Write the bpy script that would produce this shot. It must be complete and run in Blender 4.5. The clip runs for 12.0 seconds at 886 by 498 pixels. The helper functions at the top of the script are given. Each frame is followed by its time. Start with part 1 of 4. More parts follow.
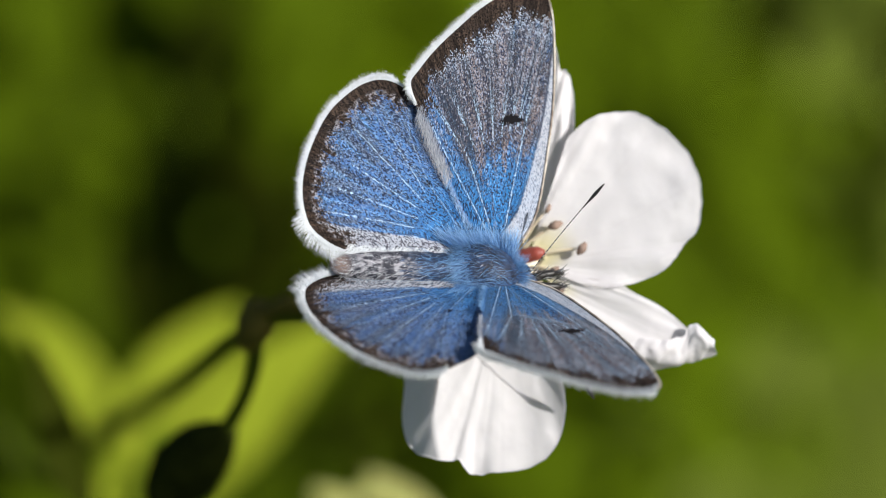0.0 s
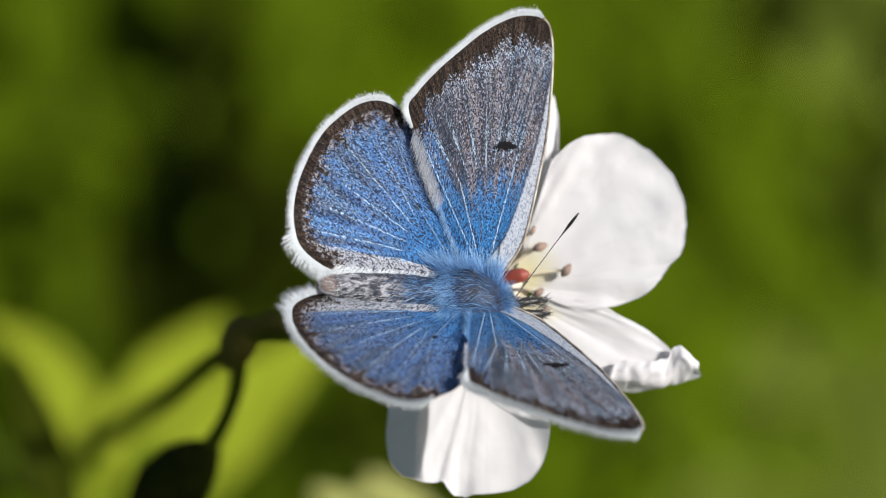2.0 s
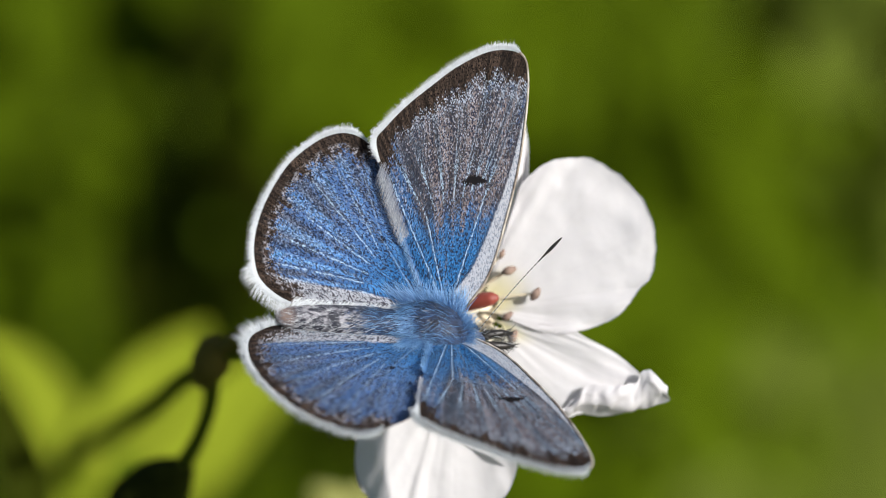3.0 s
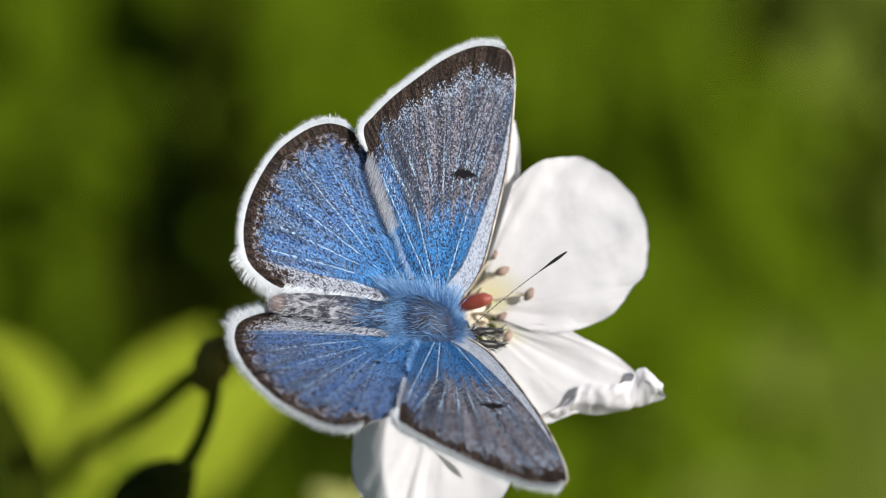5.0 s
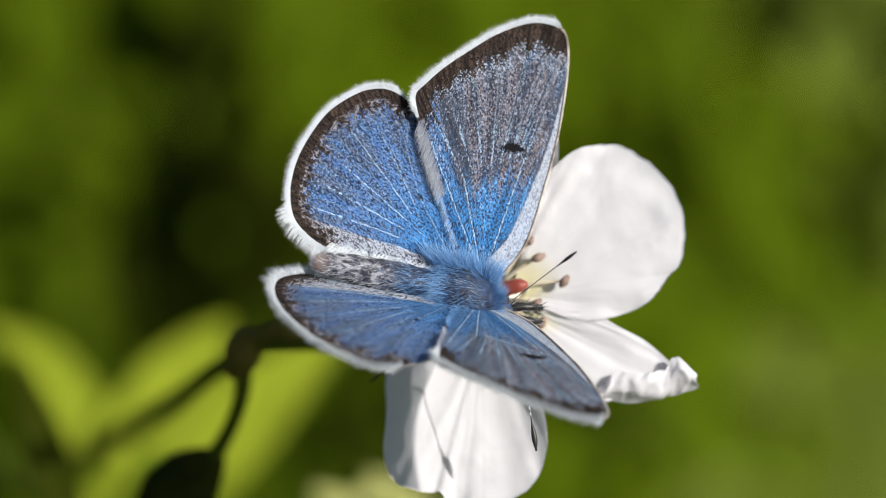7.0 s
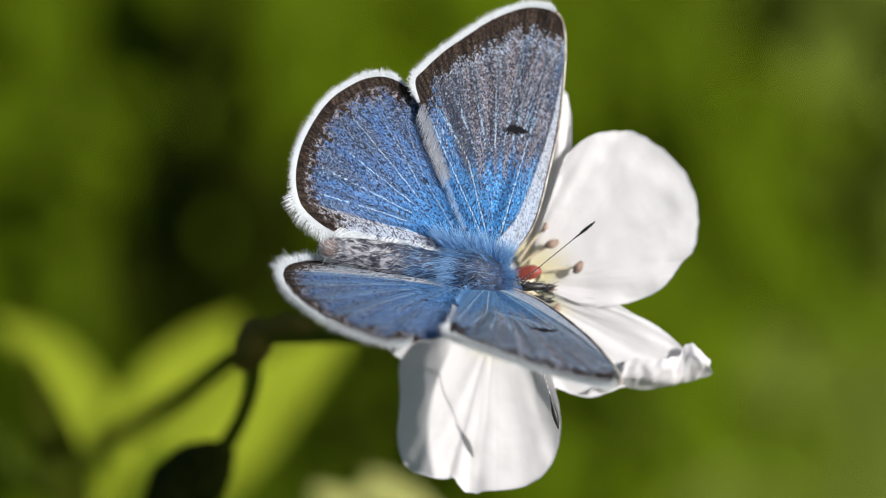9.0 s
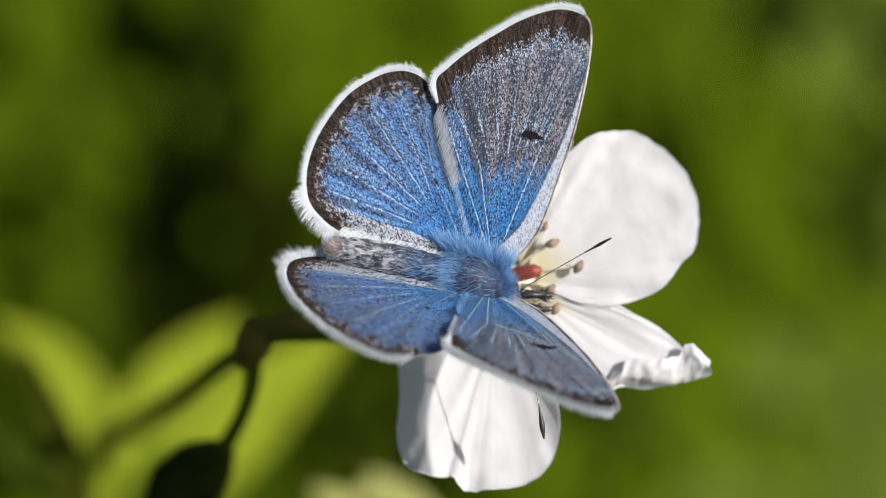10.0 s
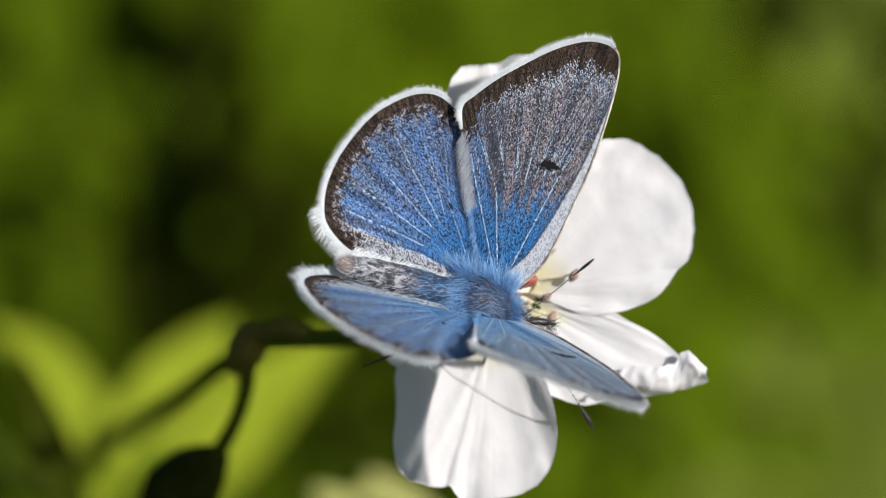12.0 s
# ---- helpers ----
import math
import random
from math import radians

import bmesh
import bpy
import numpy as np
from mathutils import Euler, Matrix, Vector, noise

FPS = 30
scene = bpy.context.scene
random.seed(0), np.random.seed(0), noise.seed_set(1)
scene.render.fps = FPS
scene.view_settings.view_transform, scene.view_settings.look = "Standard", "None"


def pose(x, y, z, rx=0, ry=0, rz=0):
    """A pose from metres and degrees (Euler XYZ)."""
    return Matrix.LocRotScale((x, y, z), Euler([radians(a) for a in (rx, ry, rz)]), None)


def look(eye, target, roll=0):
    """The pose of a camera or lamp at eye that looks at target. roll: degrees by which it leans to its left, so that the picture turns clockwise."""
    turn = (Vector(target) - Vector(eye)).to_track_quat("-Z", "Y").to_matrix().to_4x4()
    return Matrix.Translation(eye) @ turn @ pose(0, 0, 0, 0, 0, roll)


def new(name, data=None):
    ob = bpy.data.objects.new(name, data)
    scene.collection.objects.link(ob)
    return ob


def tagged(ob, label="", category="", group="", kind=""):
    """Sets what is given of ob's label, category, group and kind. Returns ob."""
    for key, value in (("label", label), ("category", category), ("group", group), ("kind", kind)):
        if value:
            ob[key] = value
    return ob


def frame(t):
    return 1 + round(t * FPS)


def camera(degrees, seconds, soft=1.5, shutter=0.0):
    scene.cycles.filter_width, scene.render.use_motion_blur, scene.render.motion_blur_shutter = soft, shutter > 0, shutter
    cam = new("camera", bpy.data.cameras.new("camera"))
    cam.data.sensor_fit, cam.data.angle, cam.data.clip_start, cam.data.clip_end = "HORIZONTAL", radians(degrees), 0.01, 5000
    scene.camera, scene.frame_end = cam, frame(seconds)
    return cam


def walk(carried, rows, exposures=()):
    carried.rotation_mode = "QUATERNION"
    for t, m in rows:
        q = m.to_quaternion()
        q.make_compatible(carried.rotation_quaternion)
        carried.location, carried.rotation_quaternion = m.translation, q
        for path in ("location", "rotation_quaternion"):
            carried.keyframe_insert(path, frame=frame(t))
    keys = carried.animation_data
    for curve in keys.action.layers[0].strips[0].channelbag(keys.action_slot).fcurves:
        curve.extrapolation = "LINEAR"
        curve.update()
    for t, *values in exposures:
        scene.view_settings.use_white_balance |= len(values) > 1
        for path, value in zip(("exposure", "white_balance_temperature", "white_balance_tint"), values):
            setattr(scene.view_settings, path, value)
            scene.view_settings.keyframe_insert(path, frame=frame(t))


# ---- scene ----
# A blue butterfly feeding on a white cranesbill flower in a sunny meadow, seen through a close-up lens.
MM = 0.001
FOCUS = Vector((0, 0, 0.45))          # the place of the butterfly, 45 cm above the ground
REACH = 0.300                          # lens to butterfly
TILT = radians(35)                     # the lens looks down by this much
EYE = FOCUS + REACH * Vector((0, -math.cos(TILT), math.sin(TILT)))

cam = camera(9.4, 12.0, soft=0.6)
cam.data.dof.use_dof = True
cam.data.dof.focus_distance = 0.2985
cam.data.dof.aperture_fstop = 25.0
walk(cam, [(0, look(EYE, FOCUS)), (12.0, look(EYE, FOCUS))])

# axes of the picture: x to the right, y up, z towards the lens
VIEW = Matrix.Translation(FOCUS) @ look(EYE, FOCUS).to_3x3().to_4x4()


def in_view(x, y, z, rx=0, ry=0, rz=0):
    """A pose near the butterfly, in millimetres along the picture's axes."""
    return VIEW @ pose(x * MM, y * MM, z * MM, rx, ry, rz)


def spot(x, y, z):
    """A place near the butterfly, in millimetres along the picture's axes."""
    return VIEW @ Vector((x * MM, y * MM, z * MM))


# ---- light ----
SUN_WAY = (VIEW.to_3x3() @ Vector((0.66, 0.25, 0.71))).normalized()
world = bpy.data.worlds.new("sky")
scene.world = world
world.use_nodes = True
wn = world.node_tree.nodes
sky = wn.new("ShaderNodeTexSky")
sky.sky_type = "NISHITA"
sky.sun_disc = False
sky.dust_density = 2.0
sky.ozone_density = 1.0
sky.sun_elevation = math.asin(SUN_WAY.z)
sky.sun_rotation = math.atan2(SUN_WAY.x, SUN_WAY.y)
wn["Background"].inputs["Strength"].default_value = 0.072
world.node_tree.links.new(sky.outputs[0], wn["Background"].inputs["Color"])
sun = new("sun", bpy.data.lights.new("sun", "SUN"))
sun.data.energy = 5.0
sun.data.angle = radians(0.6)
sun.data.color = (1.0, 0.975, 0.935)
sun.matrix_world = look(SUN_WAY * 3, (0, 0, 0))
scene.view_settings.exposure = 0.19


# ---- materials ----
class Nodes:
    """Short hand for building a node material."""

    def __init__(self, name):
        self.mat = bpy.data.materials.new(name)
        self.mat.use_nodes = True
        self.tree = self.mat.node_tree
        self.out = self.tree.nodes["Material Output"]
        self.bsdf = self.tree.nodes["Principled BSDF"]
        self.coord = None

    def link(self, a, b):
        self.tree.links.new(a, b)

    def node(self, kind, **values):
        n = self.tree.nodes.new(kind)
        for key, v in values.items():
            if key == "op":
                n.operation = v
            elif key == "blend":
                n.blend_type = v
        return n

    def set(self, socket, v):
        if isinstance(v, bpy.types.NodeSocket):
            self.link(v, socket)
        elif isinstance(v, tuple) and len(v) == 3 and socket.type == "RGBA":
            socket.default_value = (*v, 1)
        else:
            socket.default_value = v

    def math(self, op, a, b=0.0, c=0.0, clamp=False):
        n = self.node("ShaderNodeMath", op=op)
        n.use_clamp = clamp
        for s, v in zip(n.inputs, (a, b, c)):
            self.set(s, v)
        return n.outputs[0]

    def mix(self, fac, a, b, blend="MIX"):
        n = self.node("ShaderNodeMix")
        n.data_type = "RGBA"
        n.blend_type = blend
        self.set(n.inputs[0], fac)
        self.set(n.inputs[6], a)
        self.set(n.inputs[7], b)
        return n.outputs[2]

    def smooth(self, v, lo, hi, to0=0.0, to1=1.0):
        n = self.node("ShaderNodeMapRange")
        n.interpolation_type = "SMOOTHSTEP"
        for s, x in zip(n.inputs, (v, lo, hi, to0, to1)):
            self.set(s, x)
        return n.outputs[0]

    def place(self, uv=False, scale=(1, 1, 1)):
        c = self.node("ShaderNodeTexCoord")
        m = self.node("ShaderNodeMapping")
        m.inputs["Scale"].default_value = scale
        self.link(c.outputs["UV" if uv else "Object"], m.inputs[0])
        return m.outputs[0]

    def noise(self, where, scale, detail=2.0, rough=0.5):
        n = self.node("ShaderNodeTexNoise")
        self.set(n.inputs["Vector"], where)
        n.inputs["Scale"].default_value = scale
        n.inputs["Detail"].default_value = detail
        n.inputs["Roughness"].default_value = rough
        return n.outputs[0]

    def attr(self, name):
        n = self.node("ShaderNodeAttribute")
        n.attribute_name = name
        return n.outputs["Fac"]

    def bump(self, height, strength, distance):
        n = self.node("ShaderNodeBump")
        n.inputs["Strength"].default_value = strength
        n.inputs["Distance"].default_value = distance
        self.link(height, n.inputs["Height"])
        self.link(n.outputs[0], self.bsdf.inputs["Normal"])
        return n.outputs[0]

    def base(self, color, rough=0.6, **more):
        self.set(self.bsdf.inputs["Base Color"], color)
        self.set(self.bsdf.inputs["Roughness"], rough)
        for key, v in more.items():
            self.set(self.bsdf.inputs[key.replace("_", " ")], v)
        return self.mat

    def through_light(self, color, share):
        """Lets part of the light through, as thin leaves and petals do."""
        t = self.node("ShaderNodeBsdfTranslucent")
        self.set(t.inputs[0], color)
        m = self.node("ShaderNodeMixShader")
        m.inputs[0].default_value = share
        self.link(self.bsdf.outputs[0], m.inputs[1])
        self.link(t.outputs[0], m.inputs[2])
        self.link(m.outputs[0], self.out.inputs[0])
        return self.mat


def wing_material(hind):
    n = Nodes("hindwing_scales" if hind else "forewing_scales")
    edge, vein, span, ridge, spots = (n.attr(a) for a in ("edge", "vein", "span", "front", "spots"))
    where = n.place(True)
    cells = n.node("ShaderNodeTexVoronoi")
    flat = n.node("ShaderNodeUVMap")
    flat.uv_map = "flat"
    n.link(flat.outputs[0], cells.inputs["Vector"])
    cells.inputs["Scale"].default_value = 19.0
    split = n.node("ShaderNodeSeparateColor")
    n.link(cells.outputs["Color"], split.inputs[0])
    scale_a, scale_b, scale_c = split.outputs
    rows = n.node("ShaderNodeSeparateXYZ")
    n.link(where, rows.inputs[0])
    fan = rows.outputs[0]
    blotch = n.noise(where, 1.1, 3.0, 0.6)
    patch = n.noise(where, 3.2, 2.0, 0.6)
    streak = n.noise(n.place(True, (1.5, 0.20, 1.0)), 1.4, 2.0)
    # blue scales towards the root, brown-grey ones further out
    blue = n.mix(n.smooth(span, 0.12, 0.65), (0.005, 0.095, 0.28) if hind else (0.004, 0.082, 0.24), (0.052, 0.105, 0.26) if hind else (0.034, 0.070, 0.17))
    brown = n.mix(n.math("ADD", n.math("MULTIPLY", scale_c, 0.62), n.smooth(streak, 0.35, 0.65, -0.28, 0.50)), (0.012, 0.013, 0.022) if hind else (0.022, 0.016, 0.014), (0.105, 0.115, 0.165) if hind else (0.215, 0.170, 0.162))
    bare = n.smooth(span, 0.40, 0.90, 0.0, 0.60) if hind else n.smooth(span, 0.20, 0.52, 0.0, 1.25)
    bare = n.math("ADD", bare, n.math("MULTIPLY", n.math("SUBTRACT", streak, 0.5), 1.9))
    if not hind:
        # the blue reaches far out along the rear edge and behind the front edge
        bare = n.math("SUBTRACT", bare, n.smooth(fan, -2.5, -3.0, 0.0, 0.9))
        bare = n.math("SUBTRACT", bare, n.smooth(fan, 0.7, 1.6, 0.0, 0.30))
    ground = n.mix(n.smooth(n.math("SUBTRACT", bare, n.math("MULTIPLY", scale_a, 0.7)), -0.10, 0.22), blue, brown)
    # single dark scales and single pale ones
    share = n.math("ADD", n.smooth(span, 0.05, 0.55, 0.46, 0.40 if hind else 0.36), n.math("MULTIPLY", n.math("SUBTRACT", patch, 0.5), 0.7))
    share = n.math("ADD", share, n.math("MULTIPLY", n.math("SUBTRACT", streak, 0.5), 0.7))
    ground = n.mix(n.smooth(n.math("SUBTRACT", scale_b, share), 0.04, -0.01, 0.0, 0.96), ground, (0.008, 0.011, 0.026))
    ground = n.mix(n.smooth(scale_c, 0.80, 0.92, 0.0, 0.55), ground, n.mix(n.smooth(span, 0.2, 0.6), (0.04, 0.22, 0.56), (0.22, 0.29, 0.44) if hind else (0.32, 0.345, 0.43)))
    if not hind:
        # a dusky streak in front of the rear edge
        dusk = n.math("MULTIPLY", n.smooth(n.math("ABSOLUTE", n.math("ADD", fan, n.math("ADD", 1.75, streak))), 0.95, 0.20), n.smooth(span, 0.18, 0.40, 0.0, 0.80))
        ground = n.mix(n.math("MULTIPLY", dusk, n.smooth(scale_a, 0.95, 0.45)), ground, (0.014, 0.016, 0.026))
    # veins: pale dotted lines near the root, dark thin lines towards the margin
    wobble = n.math("MULTIPLY", n.math("SUBTRACT", scale_a, 0.5), 0.07)
    near_vein = n.math("ADD", vein, wobble)
    flank = n.math("MULTIPLY", n.smooth(n.math("ABSOLUTE", n.math("SUBTRACT", near_vein, 0.095)), 0.05, 0.02), n.smooth(span, 0.30, 0.6, 0.35, 0.20))
    ground = n.mix(flank, ground, (0.010, 0.011, 0.020))
    if hind:
        lit = n.math("MULTIPLY", n.smooth(fan, -3.5, -7.5, 0.25, 0.85), n.smooth(span, 0.95, 0.75))
    else:
        lit = n.smooth(span, 0.48, 0.64, 0.80, 0.16)
        ground = n.mix(n.math("MULTIPLY", n.smooth(near_vein, 0.07, 0.03), n.smooth(span, 0.46, 0.60, 0.0, 0.80)), ground, (0.012, 0.013, 0.024))
        near_vein = n.math("ABSOLUTE", n.math("SUBTRACT", near_vein, n.smooth(span, 0.46, 0.60, 0.0, 0.085)))
    lit = n.math("MULTIPLY", lit, n.smooth(n.math("ADD", scale_c, n.math("MULTIPLY", n.math("SUBTRACT", patch, 0.5), 0.9)), 0.25, 0.50, 0.10, 1.0))
    ground = n.mix(n.math("MULTIPLY", n.smooth(near_vein, 0.052, 0.018), lit), ground, (0.36, 0.50, 0.66))
    # pale front edge or pale inner fold, peppered with dark scales
    pale = n.mix(n.smooth(scale_b, 0.52, 0.34) if hind else n.smooth(scale_b, 0.40, 0.22), (0.36, 0.37, 0.41), (0.040, 0.038, 0.046) if hind else (0.17, 0.19, 0.23))
    ground = n.mix(n.smooth(n.math("ADD", ridge, n.math("MULTIPLY", wobble, 4.0)), 0.42, 0.58), ground, pale)
    if not hind:
        ground = n.mix(n.smooth(n.math("ABSOLUTE", n.math("SUBTRACT", ridge, 0.35)), 0.30, 0.05, 0.0, 0.75), ground, (0.020, 0.018, 0.026))
    # dark band inside the margin, ragged on its inner side
    ragged = n.math("ADD", edge, n.math("MULTIPLY", n.math("SUBTRACT", scale_a, 0.5), 0.62))
    ragged = n.math("ADD", ragged, n.math("MULTIPLY", n.math("SUBTRACT", n.noise(n.place(True, (4.0, 0.5, 1.0)), 1.6, 2.0), 0.5), 1.1))
    ragged = n.math("ADD", ragged, n.math("MULTIPLY", n.math("SUBTRACT", patch, 0.5), 0.4))
    ragged = n.math("SUBTRACT", ragged, n.smooth(vein, 0.30, 0.0, 0.0, 0.22))
    rays = n.noise(n.place(True, (4.5, 0.22, 1.0)), 1.7, 2.0)
    dark = n.mix(n.math("MULTIPLY", scale_c, n.smooth(rays, 0.36, 0.62, 0.25, 1.0)), (0.004, 0.003, 0.003), n.mix(blotch, (0.030, 0.020, 0.015), (0.115, 0.078, 0.058)))
    if hind:
        # a row of pale flecks along the inside of the band
        dark = n.mix(n.math("MULTIPLY", n.smooth(n.math("ADD", patch, n.math("MULTIPLY", scale_b, 0.25)), 0.66, 0.76), n.smooth(edge, 0.45, 0.7, 0.0, 0.8)), dark, (0.30, 0.29, 0.32))
    else:
        # frost of pale scales inside the band
        frost = n.math("MULTIPLY", n.math("MULTIPLY", n.smooth(ragged, 1.65, 1.05), n.smooth(span, 0.62, 0.80)), n.smooth(scale_c, 0.50, 0.66, 0.0, 0.75))
        ground = n.mix(frost, ground, (0.36, 0.42, 0.52))
    ground = n.mix(n.smooth(ragged, 1.05, 0.93), ground, dark)
    ground = n.mix(n.smooth(n.math("ADD", spots, n.math("MULTIPLY", wobble, 7.0)), 0.34, 0.46), ground, (0.010, 0.009, 0.010))
    n.bump(n.math("ADD", scale_a, n.math("MULTIPLY", n.smooth(vein, 0.16, 0.0), 0.8)), 0.7, 0.00004)
    n.base(ground, 0.72, Specular_IOR_Level=n.math("MULTIPLY", n.smooth(ragged, 0.9, 1.1, 0.06, 0.16), n.smooth(spots, 0.2, 0.4, 1.0, 0.1)), Sheen_Weight=n.math("MULTIPLY", n.smooth(ragged, 0.9, 1.1, 0.05, 1.0), n.smooth(spots, 0.2, 0.4, 1.0, 0.0)), Sheen_Roughness=0.30, Sheen_Tint=(0.46, 0.74, 1.0))
    # the scales' structural blue: a coloured gloss seen where the wing mirrors the sun
    g = n.node("ShaderNodeBsdfGlossy")
    n.set(g.inputs["Color"], n.mix(n.smooth(scale_b, 0.3, 0.6), (0.02, 0.05, 0.16), n.mix(scale_c, (0.02, 0.38, 0.85), (0.32, 0.60, 0.95))))
    g.inputs["Roughness"].default_value = 0.44
    n.link(n.bsdf.inputs["Normal"].links[0].from_socket, g.inputs["Normal"])
    m = n.node("ShaderNodeMixShader")
    cover = n.math("MULTIPLY", n.math("MULTIPLY", n.smooth(ragged, 0.9, 1.1, 0.02, 1.0), n.smooth(bare, 0.0, 0.9, 0.060 if hind else 0.072, 0.034 if hind else 0.018)), n.smooth(ridge, 0.4, 0.6, 1.0, 0.5))
    cover = n.math("MULTIPLY", cover, n.math("MULTIPLY", n.smooth(spots, 0.2, 0.45, 1.0, 0.05), n.smooth(vein, 0.03, 0.16, 0.2, 1.0)))
    n.link(cover, m.inputs[0])
    n.link(n.bsdf.outputs[0], m.inputs[1])
    n.link(g.outputs[0], m.inputs[2])
    n.link(m.outputs[0], n.out.inputs[0])
    return n.mat


def plain(name, color, dark, scale, rough=0.6, bump=0.0, **more):
    n = Nodes(name)
    where = n.place()
    v = n.noise(where, scale, 4.0, 0.6)
    big = n.noise(where, scale * 0.17, 2.0)
    tone = n.mix(n.smooth(n.math("ADD", v, n.math("MULTIPLY", n.math("SUBTRACT", big, 0.5), 0.8)), 0.3, 0.7), dark, color)
    if bump:
        n.bump(v, 0.5, bump)
    return n.base(tone, rough, **more)


def hair_material(name, root, tip, rough=0.45, gloss=0.5, uneven=0.6):
    n = Nodes(name)
    t = n.attr("tip")
    rnd = n.node("ShaderNodeNewGeometry").outputs["Random Per Island"]
    tone = n.mix(t, root, tip)
    tone = n.mix(n.smooth(rnd, 0.3, 1.0, 0.0, uneven), tone, tuple(c * 0.35 for c in root))
    n.base(tone, rough, Specular_IOR_Level=gloss)
    return n.through_light(tone, 0.3)


def leaf_material(name, light, dark, share=0.35):
    n = Nodes(name)
    where = n.place()
    v = n.noise(where, 90.0, 4.0, 0.6)
    rnd = n.node("ShaderNodeNewGeometry").outputs["Random Per Island"]
    tone = n.mix(n.math("ADD", n.math("MULTIPLY", v, 0.5), n.math("MULTIPLY", rnd, 0.5)), dark, light)
    n.base(tone, 0.7, Specular_IOR_Level=0.03)
    return n.through_light(n.mix(0.5, tone, (light[0] * 1.6, light[1] * 1.5, light[2])), share)


def petal_material():
    n = Nodes("white_petal")
    uv = n.node("ShaderNodeTexCoord").outputs["UV"]
    sep = n.node("ShaderNodeSeparateXYZ")
    n.link(uv, sep.inputs[0])
    across, along = sep.outputs[0], sep.outputs[1]
    where = n.place()
    bend = n.math("MULTIPLY", n.math("SUBTRACT", n.noise(where, 160.0, 2.0), 0.5), 0.10)
    wave = n.math("ABSOLUTE", n.math("SINE", n.math("MULTIPLY", n.math("ADD", across, bend), 22.0)))
    veins = n.smooth(wave, 0.16, 0.0)
    soft = n.noise(where, 330.0, 3.0, 0.6)
    tone = n.mix(n.smooth(along, 0.0, 0.26), (0.82, 0.76, 0.46), (0.862, 0.846, 0.856))
    tone = n.mix(n.math("MULTIPLY", veins, n.smooth(along, 0.1, 0.95, 0.18, 0.08)), tone, (0.58, 0.52, 0.56))
    tone = n.mix(n.smooth(soft, 0.45, 0.75, 0.0, 0.14), tone, (0.66, 0.62, 0.64))
    height = n.math("ADD", n.math("MULTIPLY", n.math("SINE", n.math("MULTIPLY", n.math("ADD", across, bend), 44.0)), 0.12), n.noise(where, 420.0, 3.0))
    n.bump(height, 0.6, 0.00018)
    n.base(tone, 0.55, Specular_IOR_Level=0.3)
    return n.through_light((0.88, 0.85, 0.86), 0.48)


FORE = wing_material(False)
HIND = wing_material(True)
UNDER = plain("wing_underside", (0.42, 0.40, 0.38), (0.30, 0.28, 0.27), 1500, 0.7)
FRINGE = hair_material("white_fringe", (0.70, 0.74, 0.77), (0.84, 0.86, 0.88), 0.6, 0.3, 0.22)
BLUE_FUR = hair_material("blue_fur", (0.045, 0.17, 0.42), (0.35, 0.62, 0.94), 0.42, 0.5)
DARK_FUR = hair_material("dark_fur", (0.012, 0.028, 0.075), (0.06, 0.17, 0.40), 0.35, 0.7)
BRISTLE = hair_material("dark_bristle", (0.02, 0.02, 0.022), (0.10, 0.10, 0.10), 0.4, 0.5)
SMOKE_FUR = hair_material("pale_hair", (0.20, 0.23, 0.30), (0.62, 0.65, 0.70), 0.55, 0.3)
GREY_FUR = hair_material("grey_fur", (0.10, 0.11, 0.14), (0.62, 0.63, 0.66), 0.4, 0.6)
BODY = plain("dark_body", (0.035, 0.055, 0.11), (0.010, 0.013, 0.024), 2500, 0.55, 0.00008, Specular_IOR_Level=0.3)


def abdomen_material():
    """Grey-white scales with dark bands and flecks, dark blue towards the thorax, brown at the tip."""
    n = Nodes("abdomen_scales")
    sep = n.node("ShaderNodeSeparateXYZ")
    where = n.place()
    n.link(where, sep.inputs[0])
    x = sep.outputs[0]
    fleck = n.noise(n.place(False, (0.5, 1.0, 1.0)), 4200.0, 3.0, 0.7)
    cloud = n.noise(where, 900.0, 2.0)
    ring = n.math("SINE", n.math("ADD", n.math("MULTIPLY", x, 6500.0), n.math("MULTIPLY", cloud, 3.0)))
    tone = n.mix(n.smooth(n.math("ADD", fleck, n.math("MULTIPLY", ring, 0.035)), 0.36, 0.54), (0.42, 0.41, 0.43), (0.022, 0.023, 0.034))
    back = n.math("ADD", sep.outputs[2], n.math("MULTIPLY", n.math("SUBTRACT", cloud, 0.5), 0.0006))
    tone = n.mix(n.smooth(back, 0.00075, 0.00110, 0.0, 0.55), tone, n.mix(n.smooth(fleck, 0.42, 0.62), (0.20, 0.20, 0.23), (0.010, 0.012, 0.020)))
    tone = n.mix(n.smooth(cloud, 0.54, 0.62, 0.0, 0.75), tone, (0.012, 0.014, 0.024))
    tone = n.mix(n.smooth(x, -0.0054, -0.0034), tone, n.mix(fleck, (0.006, 0.009, 0.022), (0.035, 0.060, 0.115)))
    tone = n.mix(n.smooth(x, -0.0079, -0.0086), tone, n.mix(fleck, (0.10, 0.055, 0.045), (0.34, 0.27, 0.24)))
    n.bump(fleck, 0.5, 0.00008)
    return n.base(tone, 0.6, Specular_IOR_Level=0.25)


